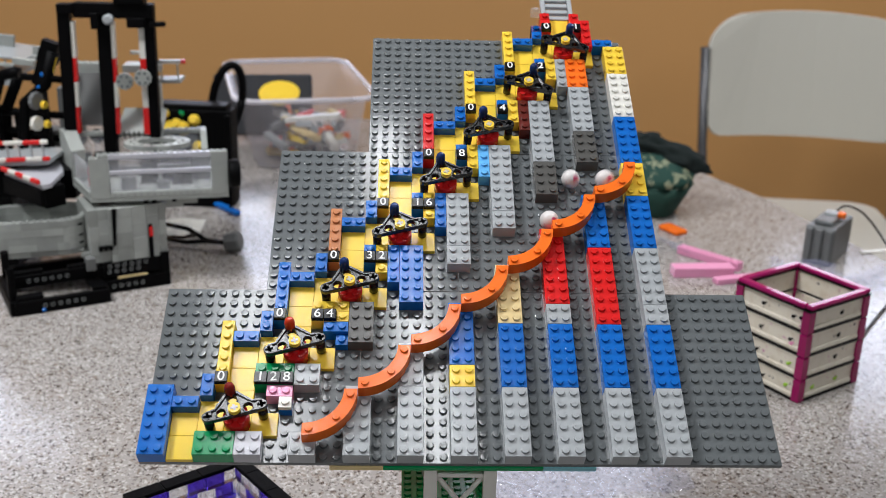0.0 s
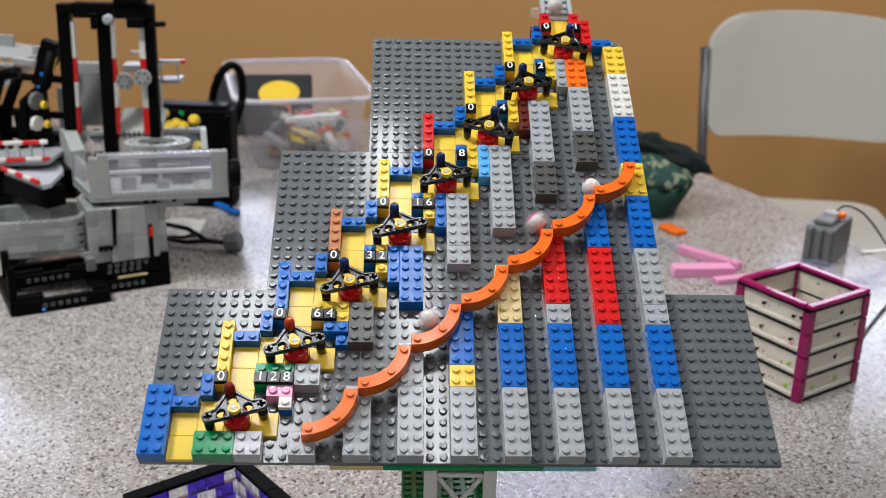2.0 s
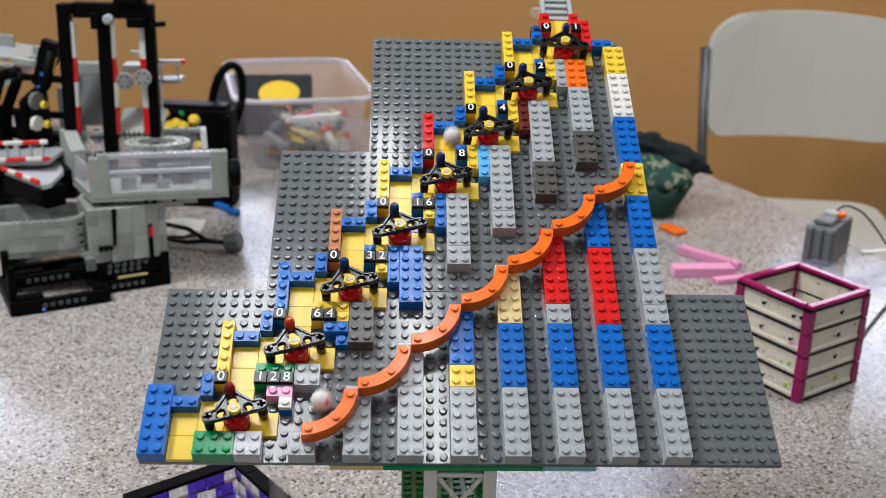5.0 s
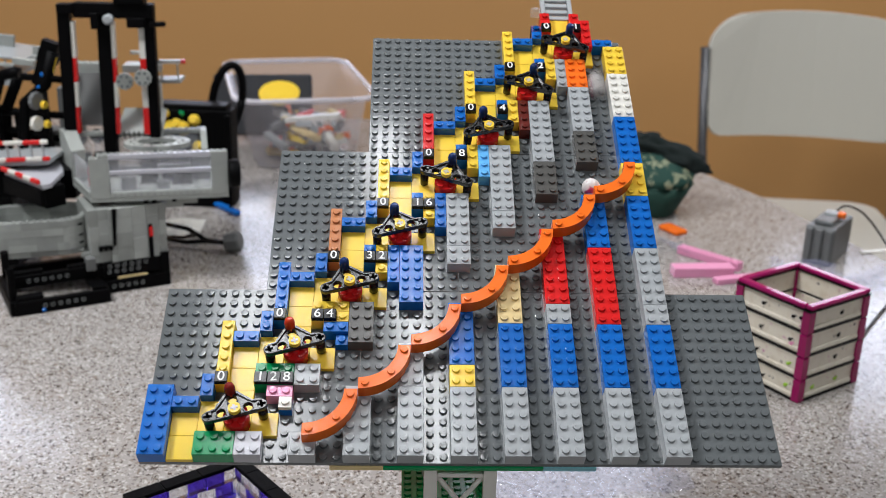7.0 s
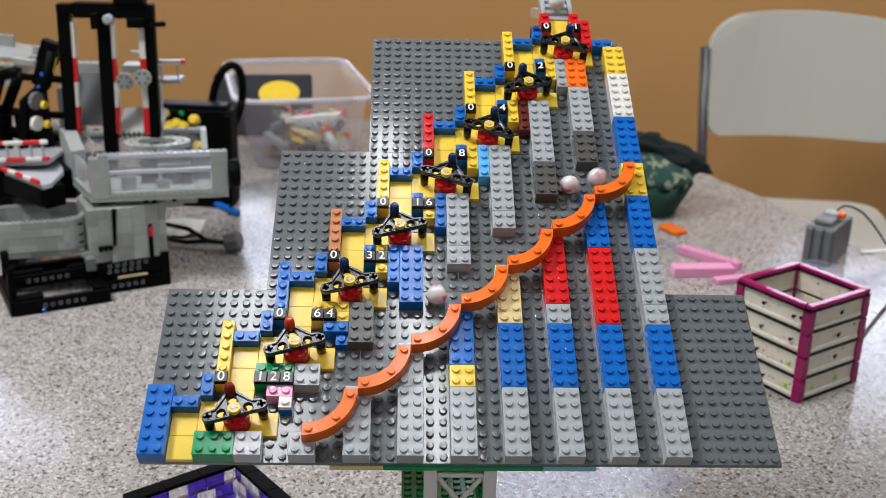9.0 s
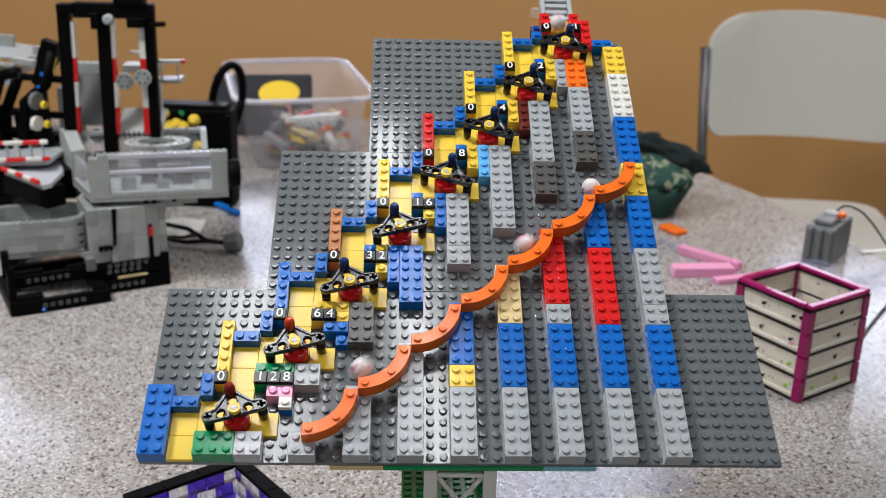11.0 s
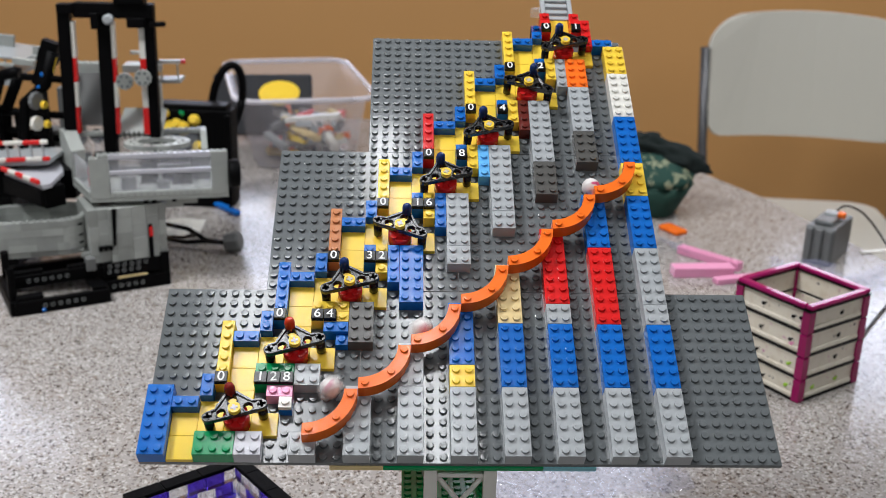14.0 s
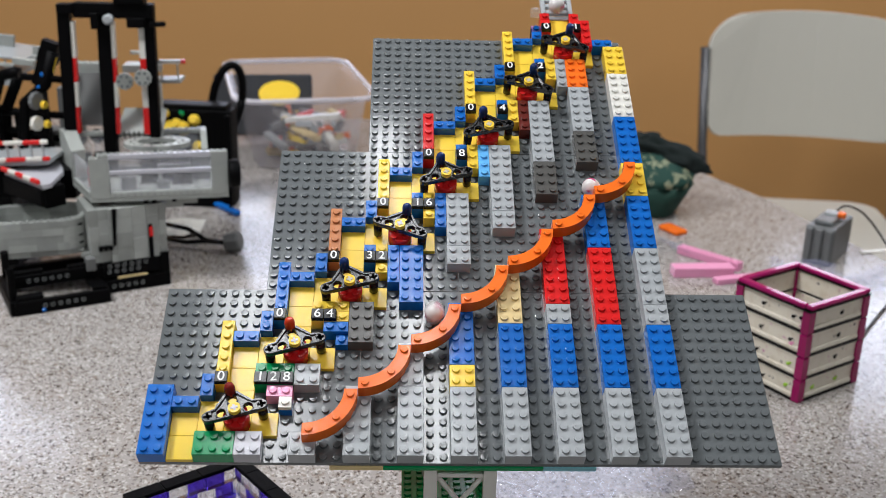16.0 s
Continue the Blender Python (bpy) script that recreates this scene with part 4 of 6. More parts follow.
def build_machine():
    ob = thing("brick_crane_model", pose(-0.42, 0.76, 0), "tall grey and black toy brick crane model with striped masts", "toy model")
    inv = Matrix.Translation((0.42, -0.76, 0))

    def piece(name, m, rot, boxes, label="", r=0.0006):
        for a in boxes:
            bm = bmesh.new()
            rbox(bm, *a, r, inv @ rot)
            part(name, bm, m, ob, label)
    # pierced black base frame: a low front beam, a raised second beam, a closed block under the tower
    base = pose(-0.505, 0.6767, 0, 0, 0, 27)
    piece("base_beam", COAL, base, [(0.0, 0, 0, 0.1136, 0.008, 0.0175), (0.002, 0.001, 0.0175, 0.034, 0.014, 0.0235), (-0.006, 0.002, 0, 0.006, 0.105, 0.018), (0.100, 0.0085, 0, 0.1136, 0.105, 0.018), (0.092, 0.004, 0.0175, 0.110, 0.03, 0.022),
                                    (0.0, 0.030, 0.024, 0.108, 0.038, 0.040), (0.0, 0.032, 0.040, 0.040, 0.040, 0.045), (0.070, 0.031, 0.040, 0.098, 0.04, 0.044), (0.0, 0.094, 0.0, 0.115, 0.104, 0.03)], "black pierced beam")
    piece("base_plate", MATG, base, [(0.006, 0.012, 0.0, 0.100, 0.026, 0.0045)], "dark grey plate")
    piece("base_post", COAL, base, [(-0.005, 0.008, 0.018, 0.004, 0.018, 0.062), (-0.009, 0.010, 0.058, 0.000, 0.018, 0.082)], "black post", 0.002)
    piece("base_block", COAL, base, [(0.1138, 0.0277, 0.0, 0.1974, 0.105, 0.0175), (0.1138, 0.0297, 0.0215, 0.188, 0.105, 0.041), (0.1138, 0.033, 0.0175, 0.188, 0.10, 0.0215), (0.186, 0.0279, 0.0177, 0.1972, 0.105, 0.046), (0.108, 0.030, 0.0, 0.1138, 0.05, 0.036)], "black pierced block")
    piece("axle_bar", TAN, base, [(0.130, 0.0285, 0.0183, 0.168, 0.032, 0.0207)], "tan bar")
    piece("pillar", MATG, base, [(0.092, 0.024, 0.036, 0.1035, 0.04, 0.052)], "dark grey pillar")
    piece("blue_pin", BLUE, base, [(0.030, -0.0015, 0.002, 0.0345, 0.001, 0.0065)], "blue pin", 0.001)
    for x0, n, y, z in ((0.034, 6, 0.0, 0.0100), (0.022, 6, 0.030, 0.0330), (0.120, 5, 0.0297, 0.0290), (0.121, 6, 0.0297, 0.0365), (0.124, 5, 0.0277, 0.0095)):
        for i in range(n):
            bm = bmesh.new()
            lathe(bm, [(0.0028, 0), (0.0028, 0.0006), (0.0018, 0.0006), (0.0018, -0.001)], 10, inv @ base @ pose(x0 + 0.0092 * i, y - 0.0004, z, 90, 0, 0), cap=False)
            part("hole_rim", bm, MIDG, ob)
    # open grey tub with brick courses that run round its corners
    tub = pose(-0.5201, 0.734, 0, 0, 0, 16)
    rnd = random.Random(2)

    def track(x0, x1, y0, y1, r):
        pts = []
        for cx, cy, a0 in ((x1 - r, y0 + r, -90), (x1 - r, y1 - r, 0), (x0 + r, y1 - r, 90), (x0 + r, y0 + r, 180)):
            for i in range(8):
                a = radians(a0 + 90 * i / 7)
                pts.append((Vector((cx + r * math.cos(a), cy + r * math.sin(a))), Vector((math.cos(a), math.sin(a)))))
        fine = []
        for (p, n), (q, k) in zip(pts, pts[1:] + pts[:1]):
            m = max(1, round((q - p).length / 0.008))
            fine += [(p.lerp(q, i / m), n.lerp(k, i / m).normalized()) for i in range(m)]
        return fine
    ring = track(-0.036, 0.0895, 0.0, 0.08, 0.030)
    for course in range(5):
        z0, z1 = (0.0535, 0.0612) if course == 0 else (0.0612 + 0.0096 * (course - 1), 0.0612 + 0.0096 * course)
        i = course % 3
        end = i + len(ring)
        while i < end:
            j = min(i + rnd.choice((3, 4, 5)), end)
            seg = [ring[k % len(ring)] for k in range(i, j + 1)]
            lift = rnd.choice((0.0, 0.0003)) + (0.002 if course == 0 else 0)
            bm = bmesh.new()
            stretch(bm, [tuple(p - n * lift) for p, n in seg] + [tuple(p - n * 0.0075) for p, n in reversed(seg)], z0 + 0.0001, z1 - 0.0001, inv @ tub)
            if course == 4:
                for p, n in seg[:-1]:
                    lathe(bm, [(0.0023, z1), (0.0023, z1 + 0.0017)], 8, inv @ tub @ pose(p.x - n.x * 0.004, p.y - n.y * 0.004, 0))
            part("brick", bm, OLDG, ob)
            i = j
    piece("tub_floor", OLDG, tub, [(-0.028, 0.007, 0.0545, 0.082, 0.073, 0.058)])
    piece("tub_bracket", OLDG, tub, [(0.078, 0.004, 0.0475, 0.108, 0.05, 0.0535), (0.086, 0.018, 0.0535, 0.105, 0.05, 0.096)])
    # nothing is cut here: black bars give the shade of recesses
    for z in (0.066, 0.076, 0.090):
        piece("slot", COAL, tub @ pose(0.0805, 0.0088, z, 0, 0, 45), [(-0.004, -0.0012, 0, 0.003, 0.002, 0.0024)], "black bar drawn as the shade of a recess", 0.0003)
    # tower block
    tower = base @ pose(0.100, 0.0300, 0)
    x = 0.0
    for k, w in enumerate((0.012, 0.013, 0.008, 0.020, 0.018, 0.016, 0.0095)):
        zs = [0.041, 0.060, 0.079, 0.098, 0.112] if k % 2 else [0.041, 0.0505, 0.0697, 0.0889, 0.112]
        for z0, z1 in zip(zs, zs[1:]):
            bm = bmesh.new()
            rbox(bm, x + 0.0001, (0.004 if k < 2 else 0) + rnd.choice((0, 0.0006)), z0, x + w - 0.0001, 0.070, z1 - 0.0001, 0.0003, inv @ tower)
            part("brick", bm, OLDG, ob)
        x += w
    # two solid black strips on the brick faces stand for the shade in gaps
    bm = bmesh.new()
    stretch(bm, [(0.0275, 0.064), (0.0310, 0.064), (0.0345, 0.112), (0.0285, 0.112)], 0, 0.003, inv @ tower @ pose(0, 0.001, 0, 90, 0, 0))
    part("groove", bm, COAL, ob, "black strip drawn as the shade of a gap")
    piece("groove", COAL, tower, [(0.0725, -0.0015, 0.041, 0.0785, 0.003, 0.086)], "black strip drawn as the shade of a gap", 0.001)
    piece("rack", COAL, tower, [(0.010 + 0.006 * i, -0.001, 0.0575, 0.0145 + 0.006 * i, 0.004, 0.0625) for i in range(3)] + [(0.010, -0.001, 0.0615, 0.028, 0.004, 0.0635)], "black toothed rack", 0.0003)
    piece("red_peg", RED, tower, [(0.0735, -0.003, 0.070, 0.0785, 0.002, 0.082)], "small red peg")
    # tray on top, its short side splayed, with clear panes all round
    tray = pose(-0.4288, 0.7652, 0.119, 0, 0, 11.7)
    side = pose(-0.4288, 0.7652, 0.119, 0, 0, 120.3)
    L, D, H = 0.170, 0.130, 0.061
    bm = bmesh.new()
    stretch(bm, [(0, 0), (L, 0), (L, D), (-0.0437, D)], 0, 0.004, inv @ tray)
    part("tray_floor", bm, OLDG, ob)
    piece("tray_load", COAL, tray, [(0.06, 0.06, 0.004, 0.082, 0.08, 0.034), (0.10, 0.05, 0.004, 0.125, 0.075, 0.020), (0.00, 0.10, 0.004, 0.03, 0.115, 0.036)], "dark pieces in the tray")
    piece("tray_load", MIDG, tray, [(0.035, 0.03, 0.004, 0.055, 0.045, 0.022), (0.125, 0.07, 0.004, 0.15, 0.09, 0.035), (0.08, 0.03, 0.004, 0.095, 0.04, 0.016)], "grey pieces in the tray")
    piece("tray_load", RED, tray, [(-0.006, 0.06, 0.004, 0.002, 0.068, 0.03)], "red piece in the tray")
    piece("tray_front", OLDG, tray, [(0, -0.0006, 0.0042, 0.024, 0.008, H - 0.004), (0.010, -0.0004, H - 0.004, 0.024, 0.0078, H), (L - 0.021, -0.0006, 0.0042, L, 0.008, H), (0.024, 0, 0.0042, L - 0.021, 0.008, 0.0125)])
    piece("tray_bar", PALEG, tray, [(0.024, 0, 0.0345, L - 0.021, 0.007, 0.0400), (0.024, 0, 0.0545, L - 0.021, 0.008, H)], "pale bar between the panes")
    bm = bmesh.new()
    for i in range(21):
        lathe(bm, [(0.0023, 0), (0.0023, 0.0017)], 8, inv @ tray @ pose(0.004 + 0.0081 * i, 0.004, H - (0.004 if i < 1 else 0)))
    for i in range(15):
        lathe(bm, [(0.0020, 0), (0.0020, 0.0012)], 8, inv @ tray @ pose(0.029 + 0.0081 * i, -0.0006, 0.0085, 90, 0, 0))
    part("stud_row", bm, OLDG, ob)
    for i in range(7):
        x0 = 0.0243 + 0.0178 * i
        bm = bmesh.new()
        for z0, z1 in ((0.0127, 0.0343), (0.0402, 0.0543)):
            rbox(bm, x0, 0.002, z0, x0 + 0.0172, 0.0040, z1, 0.0003, inv @ tray)
            for e in (x0, x0 + 0.0160):
                rbox(bm, e, 0.0012, z0, e + 0.0012, 0.0048, z1, 0.0002, inv @ tray)
        part("pane", bm, TRAY_PANE, ob, "clear window pane")
    piece("tray_side", OLDG, side, [(0.008, -0.008, 0.0042, 0.137, 0, 0.011)])
    bm = bmesh.new()
    stretch(bm, [(0.083, 0.011), (0.137, 0.011), (0.137, H + 0.004), (0.115, H + 0.004), (0.083, H - 0.014)], 0, 0.018, inv @ side @ pose(0, 0, 0, 90, 0, 0))
    part("tray_cheek", bm, OLDG, ob)
    piece("pane", TRAY_PANE, side, [(0.010, -0.005, 0.011, 0.082, -0.003, H - 0.016)], "clear window pane")
    piece("tray_back", OLDG, tray, [(-0.0437, D - 0.008, 0.0042, L, D, 0.012), (-0.036, D - 0.008, H - 0.006, L - 0.03, D, H), (L - 0.008, 0.0085, 0.0042, L, D - 0.0085, 0.030)])
    bm = bmesh.new()
    stretch(bm, [(D - 0.045, 0.030), (D, 0.030), (D, H + 0.001), (D - 0.020, H + 0.001), (D - 0.045, H - 0.018)], 0, 0.008, inv @ tray @ pose(L - 0.030, 0, 0, 90, 0, 90))
    part("tray_cheek", bm, OLDG, ob)
    bm = bmesh.new()
    for i in range(22):
        lathe(bm, [(0.0023, 0), (0.0023, 0.0017)], 8, inv @ tray @ pose(-0.032 + 0.0081 * i, D - 0.004, H))
    part("stud_row", bm, OLDG, ob)
    for i in range(6):
        piece("pane", TRAY_PANE, tray, [(-0.030 + 0.028 * i, D - 0.006, 0.0122, -0.003 + 0.028 * i, D - 0.004, H - 0.0062)], "clear window pane")
    # studded oval hatch
    oval = [(math.cos(2 * math.pi * i / 16), math.sin(2 * math.pi * i / 16)) for i in range(17)]
    for (c, d), (e, f) in zip(oval, oval[1:]):
        bm = bmesh.new()
        stretch(bm, [(0.043 * c, 0.030 * d), (0.043 * e, 0.030 * f), (0.026 * e, 0.016 * f), (0.026 * c, 0.016 * d)], 0, 0.006, inv @ tray @ pose(0.083, 0.078, 0.051))
        lathe(bm, [(0.0023, 0), (0.0023, 0.0017)], 8, inv @ tray @ pose(0.083 + 0.01725 * (c + e), 0.078 + 0.0115 * (d + f), 0.0569))
        part("hatch_block", bm, OLDG, ob, "grey block of the oval hatch")
    piece("turret", OLDG, tray, [(0.028, 0.012, -0.010, 0.130, 0.09, -0.0002), (0.05, 0.016, -0.016, 0.112, 0.08, -0.010)])
    # black bars on the turret face in place of shaded recesses
    for x in (0.063, 0.073, 0.098):
        piece("turret_slot", COAL, tray, [(x, 0.0112, -0.007, x + 0.006, 0.013, -0.0035)], "black bar drawn as the shade of a recess", 0.0003)
    bm = bmesh.new()
    lathe(bm, [(0.0045, 0), (0.0045, 0.003), (0.0022, 0.003), (0.0022, 0.001)], 14, inv @ tray @ pose(0.088, 0.012, -0.005, 90, 0, 0))
    part("turret_knob", bm, LTG, ob, "light grey round knob")
    # masts
    for x0, x1, w in ((-0.4845, -0.489, 0.016), (-0.4345, -0.438, 0.017), (-0.3745, -0.376, 0.013)):
        bm = bmesh.new()
        m = inv @ pose(x1, 0.875, 0.150, 0, math.degrees(math.atan2(x0 - x1, 0.198)), 0)
        rbox(bm, 0, 0, 0, w, 0.014, 0.20, 0.0006, m)
        mast = part("mast", bm, COAL, ob, "black mast")
        for i, (z0, z1) in enumerate(((0.030, 0.066), (0.066, 0.099), (0.099, 0.131), (0.131, 0.178))):
            bm = bmesh.new()
            off = -0.008 if x0 > -0.38 else w
            rbox(bm, off, 0.002, z0, off + (0.0085 if x0 > -0.38 else 0.0045), 0.012, z1 - 0.0003, 0.0004, m)
            part("stripe", bm, (RED, WHITE)[i % 2], mast, ("red stripe block", "white stripe block")[i % 2])
    piece("top_beam", COAL, pose(0, 0, 0), [(-0.464, 0.872, 0.333, -0.362, 0.89, 0.352), (-0.484, 0.872, 0.338, -0.46, 0.89, 0.350), (-0.41, 0.868, 0.352, -0.372, 0.892, 0.366), (-0.44, 0.865, 0.32, -0.43, 0.88, 0.34), (-0.395, 0.868, 0.322, -0.372, 0.88, 0.334)], "black top beam")
    bm = bmesh.new()
    lathe(bm, [(0.007, 0), (0.007, 0.006), (0.004, 0.008)], 14, inv @ pose(-0.4165, 0.868, 0.333, 90, 0, 0))
    part("mast_knob", bm, LTG, ob, "light grey round knob")
    bm = bmesh.new()
    tube(bm, [(inv @ Vector(p)) for p in ((-0.365, 0.87, 0.327), (-0.345, 0.86, 0.329))], 0.0035, 8)
    part("side_pin", bm, COAL, ob)
    # gears between the masts
    for gx, gz, gr in ((-0.4025, 0.2525, 0.0115), (-0.379, 0.2575, 0.0115)):
        bm = bmesh.new()
        pts = []
        for i in range(48):
            a = 2 * math.pi * i / 48
            pts.append(((gr - 0.0012 * (i % 4 > 1)) * math.cos(a), (gr - 0.0012 * (i % 4 > 1)) * math.sin(a)))
        stretch(bm, pts, 0, 0.005, inv @ pose(gx, 0.872, gz, 90, 0, 0))
        gear = part("gear", bm, OLDG, ob, "grey gear wheel")
        # dark discs on the uncut face imitate the shade in six holes
        for i in range(6):
            bm = bmesh.new()
            a = radians(60 * i)
            lathe(bm, [(0.002, 0), (0.002, 0.0004)], 8, inv @ pose(gx + 0.0072 * math.cos(a), 0.8666, gz + 0.0072 * math.sin(a), 90, 0, 0))
            part("gear_hole", bm, DKG, gear)
    piece("inner_panel", OLDG, pose(0, 0, 0), [(-0.487, 0.94, 0.247, -0.445, 0.955, 0.262), (-0.42, 0.93, 0.252, -0.372, 0.96, 0.262), (-0.388, 0.93, 0.185, -0.372, 0.95, 0.245)])
    piece("sloped_panel", OLDG, pose(-0.42, 0.885, 0.175, 30, 0, 0), [(0, 0, 0, 0.058, 0.05, 0.006)])
    # chute between the masts, with a studded lip and side walls
    chute = pose(-0.486, 0.90, 0.185, 66, 0, 0)
    piece("chute_panel", MATG, chute, [(0, 0, 0, 0.044, 0.072, 0.004)], "grey sloped chute")
    piece("chute_wall", MATG, chute, [(-0.003, 0, 0, 0, 0.072, 0.012), (0.044, 0, 0, 0.047, 0.072, 0.012)])
    bm = bmesh.new()
    for i in range(5):
        stud(bm, -0.482 + 0.008 * i, 0.947, 0.262, 8, False)
    bmesh.ops.transform(bm, matrix=inv, verts=list(bm.verts))
    part("chute_studs", bm, OLDG, ob)
    piece("wheel", COAL, pose(-0.455, 0.905, 0.168, 0, 40, 0), [(-0.009, 0, -0.009, 0.009, 0.012, 0.009)], "black block", 0.004)
    for i in range(8):
        piece("grille_bar", MIDG, pose(-0.425, 0.882, 0.172, 20, 0, 0), [(0.0065 * i, 0, 0, 0.0065 * i + 0.0025, 0.003, 0.012)])
    # side gallery with striped rail
    rail = pose(-0.60, 0.83, 0.15, 0, -4, -4)
    piece("gallery_floor", LTG, rail, [(0, 0, -0.006, 0.104, 0.07, 0)])
    for z in (0.0, 0.022):
        x = 0.0
        for i, l in enumerate((0.03, 0.02, 0.026, 0.022, 0.010)):
            piece("rail_bar", (WHITE, RED)[i % 2] if z == 0.022 else (RED, WHITE)[i % 2], rail, [(x, -0.004, z, x + l - 0.0003, 0.001, z + 0.0055)], ("white rail", "red rail")[i % 2 if z == 0.022 else 1 - i % 2], 0.001)
            x += l
    for i in range(7):
        piece("rail_post", LTG, rail, [(0.006 + 0.0155 * i, -0.003, 0.0055, 0.0085 + 0.0155 * i, 0.0, 0.022)])
    # lower front of the gallery, running towards the tray
    front = pose(-0.5578, 0.8193, 0.140, 0, 0, -42.6)
    for i in range(5):
        l = 0.09 / 5
        piece("rail_bar", (RED, WHITE)[i % 2], front, [(l * i, 0, 0.003, l * (i + 1) - 0.0003, 0.005, 0.009)], ("red rail", "white rail")[i % 2], 0.001)
    bm = bmesh.new()
    stretch(bm, [(0, 0.006), (0.09, 0.006), (0.09, 0.018), (0.05, 0.060), (0, 0.085)], -0.004, 0.0015, inv @ front)
    part("gallery_floor", bm, PALEG, ob)
    piece("gallery_edge", COAL, front, [(0, 0.002, -0.026, 0.09, 0.010, -0.0045), (0.03, 0.012, -0.032, 0.085, 0.04, -0.0045)], "black edge beam")
    piece("gallery_rail", WHITE, pose(-0.365, 0.90, 0.270, 0, -2, 0), [(0, 0, 0, 0.03, 0.004, 0.0055), (-0.04, 0.02, 0.010, -0.012, 0.024, 0.015), ])
    piece("gallery_plate", OLDG, pose(-0.365, 0.90, 0.270, 0, -2, 0), [(0, 0, -0.026, 0.028, 0.03, -0.021), (0.002, 0, -0.021, 0.004, 0.003, 0), (0.024, 0, -0.021, 0.026, 0.003, 0)])
    piece("rail_tip", RED, pose(-0.365, 0.90, 0.270, 0, -2, 0), [(0.030, 0, 0, 0.036, 0.004, 0.0055), (-0.012, 0.02, 0.010, -0.006, 0.024, 0.015)], "red rail tip")
    # left linkage and deck
    deck = pose(-0.62, 0.95, 0.262, 0, 5, -6)
    piece("deck", LTG, deck, [(-0.02, 0, 0.006, 0.066, 0.09, 0.010), (-0.02, 0.0, -0.020, 0.050, 0.07, -0.016), (-0.02, -0.004, -0.030, 0.054, 0.004, -0.021)], "pale grey deck")
    piece("deck_edge", OLDG, deck, [(0.050, -0.004, 0.001, 0.080, 0.004, 0.010), (0.066, 0.02, 0.004, 0.100, 0.05, 0.010), (0.062, 0.034, 0.010, 0.096, 0.04, 0.021), (-0.02, 0.06, 0.010, 0.024, 0.066, 0.026), (-0.02, -0.004, -0.004, 0.052, 0.0, 0.001)], "grey deck edge")
    for i in range(4):
        piece("deck_post", (RED, LTG)[i % 2], deck, [(-0.012 + 0.016 * i, 0.002, -0.016, -0.010 + 0.016 * i, 0.005, 0.006)], ("red post", "grey post")[i % 2], 0.0004)
    for pts in (((-0.502, 0.90, 0.285), (-0.515, 0.90, 0.24), (-0.545, 0.90, 0.215), (-0.553, 0.90, 0.15)), ((-0.522, 0.91, 0.235), (-0.52, 0.91, 0.15)), ((-0.555, 0.92, 0.25), (-0.578, 0.92, 0.20), (-0.582, 0.92, 0.14)), ((-0.60, 0.92, 0.205), (-0.52, 0.90, 0.196)), ((-0.59, 0.92, 0.175), (-0.515, 0.9, 0.17)), ((-0.545, 0.9, 0.25), (-0.49, 0.9, 0.247)), ((-0.5738, 0.9, 0.2502), (-0.553, 0.9, 0.2562), (-0.5475, 0.9, 0.2545)), ((-0.5738, 0.9, 0.2502), (-0.586, 0.9, 0.215), (-0.584, 0.9, 0.15)), ((-0.584, 0.91, 0.2), (-0.497, 0.91, 0.1958)), ((-0.60, 0.93, 0.165), (-0.50, 0.93, 0.158))):
        bm = bmesh.new()
        tube(bm, [inv @ Vector(p) for p in pts], 0.0078 if len(pts) > 2 else 0.005, 8)
        part("link_arm", bm, COAL, ob, "black link arm")
    arm = pose(-0.498, 0.895, 0.296, 0, 18, 0)
    piece("lift_arm", COAL, arm, [(-0.016, 0, -0.062, 0.006, 0.016, 0), (-0.012, 0.002, -0.105, 0.002, 0.014, -0.06), (-0.018, 0.004, -0.03, 0.008, 0.02, -0.012)], "black lifting arm")
    piece("lift_leg", COAL, pose(-0.522, 0.898, 0.15, 0, -3, 0), [(-0.008, 0, 0, 0.008, 0.014, 0.075), (-0.04, 0.01, 0.0, -0.026, 0.02, 0.05)], "black leg")
    piece("blue_pin", BLUE, arm, [(-0.008, -0.002, -0.048, -0.003, 0.001, -0.043), (-0.008, -0.002, -0.066, -0.003, 0.001, -0.061)], "blue pin", 0.001)
    piece("yellow_pin", YEL, arm, [(0.004, 0.002, -0.040, 0.008, 0.006, -0.018)], "yellow pin", 0.001)
    for gx, gz, gr, m in ((-0.5270, 0.2215, 0.0118, MIDG), (-0.5290, 0.191, 0.0100, WHITE), (-0.517, 0.216, 0.005, YEL), (-0.515, 0.190, 0.005, YEL)):
        bm = bmesh.new()
        pts = [((gr - 0.001 * (i % 4 > 1)) * math.cos(2 * math.pi * i / 40), (gr - 0.001 * (i % 4 > 1)) * math.sin(2 * math.pi * i / 40)) for i in range(40)]
        stretch(bm, pts, 0, 0.006, inv @ pose(gx, 0.885, gz, 90, 0, 64))
        part("gear", bm, m, ob, {MIDG: "grey gear", WHITE: "white gear", YEL: "yellow bush"}[m])
    piece("back_block", MATG, pose(0, 0, 0), [(-0.517, 0.95, 0.14, -0.492, 0.99, 0.225), (-0.56, 0.95, 0.12, -0.52, 0.98, 0.165)])
    piece("under_frame", COAL, pose(0, 0, 0), [(-0.60, 0.84, 0.10, -0.47, 0.93, 0.140), (-0.575, 0.84, 0.0, -0.555, 0.93, 0.10), (-0.36, 0.86, 0.10, -0.34, 0.90, 0.13)])
    bm = bmesh.new()
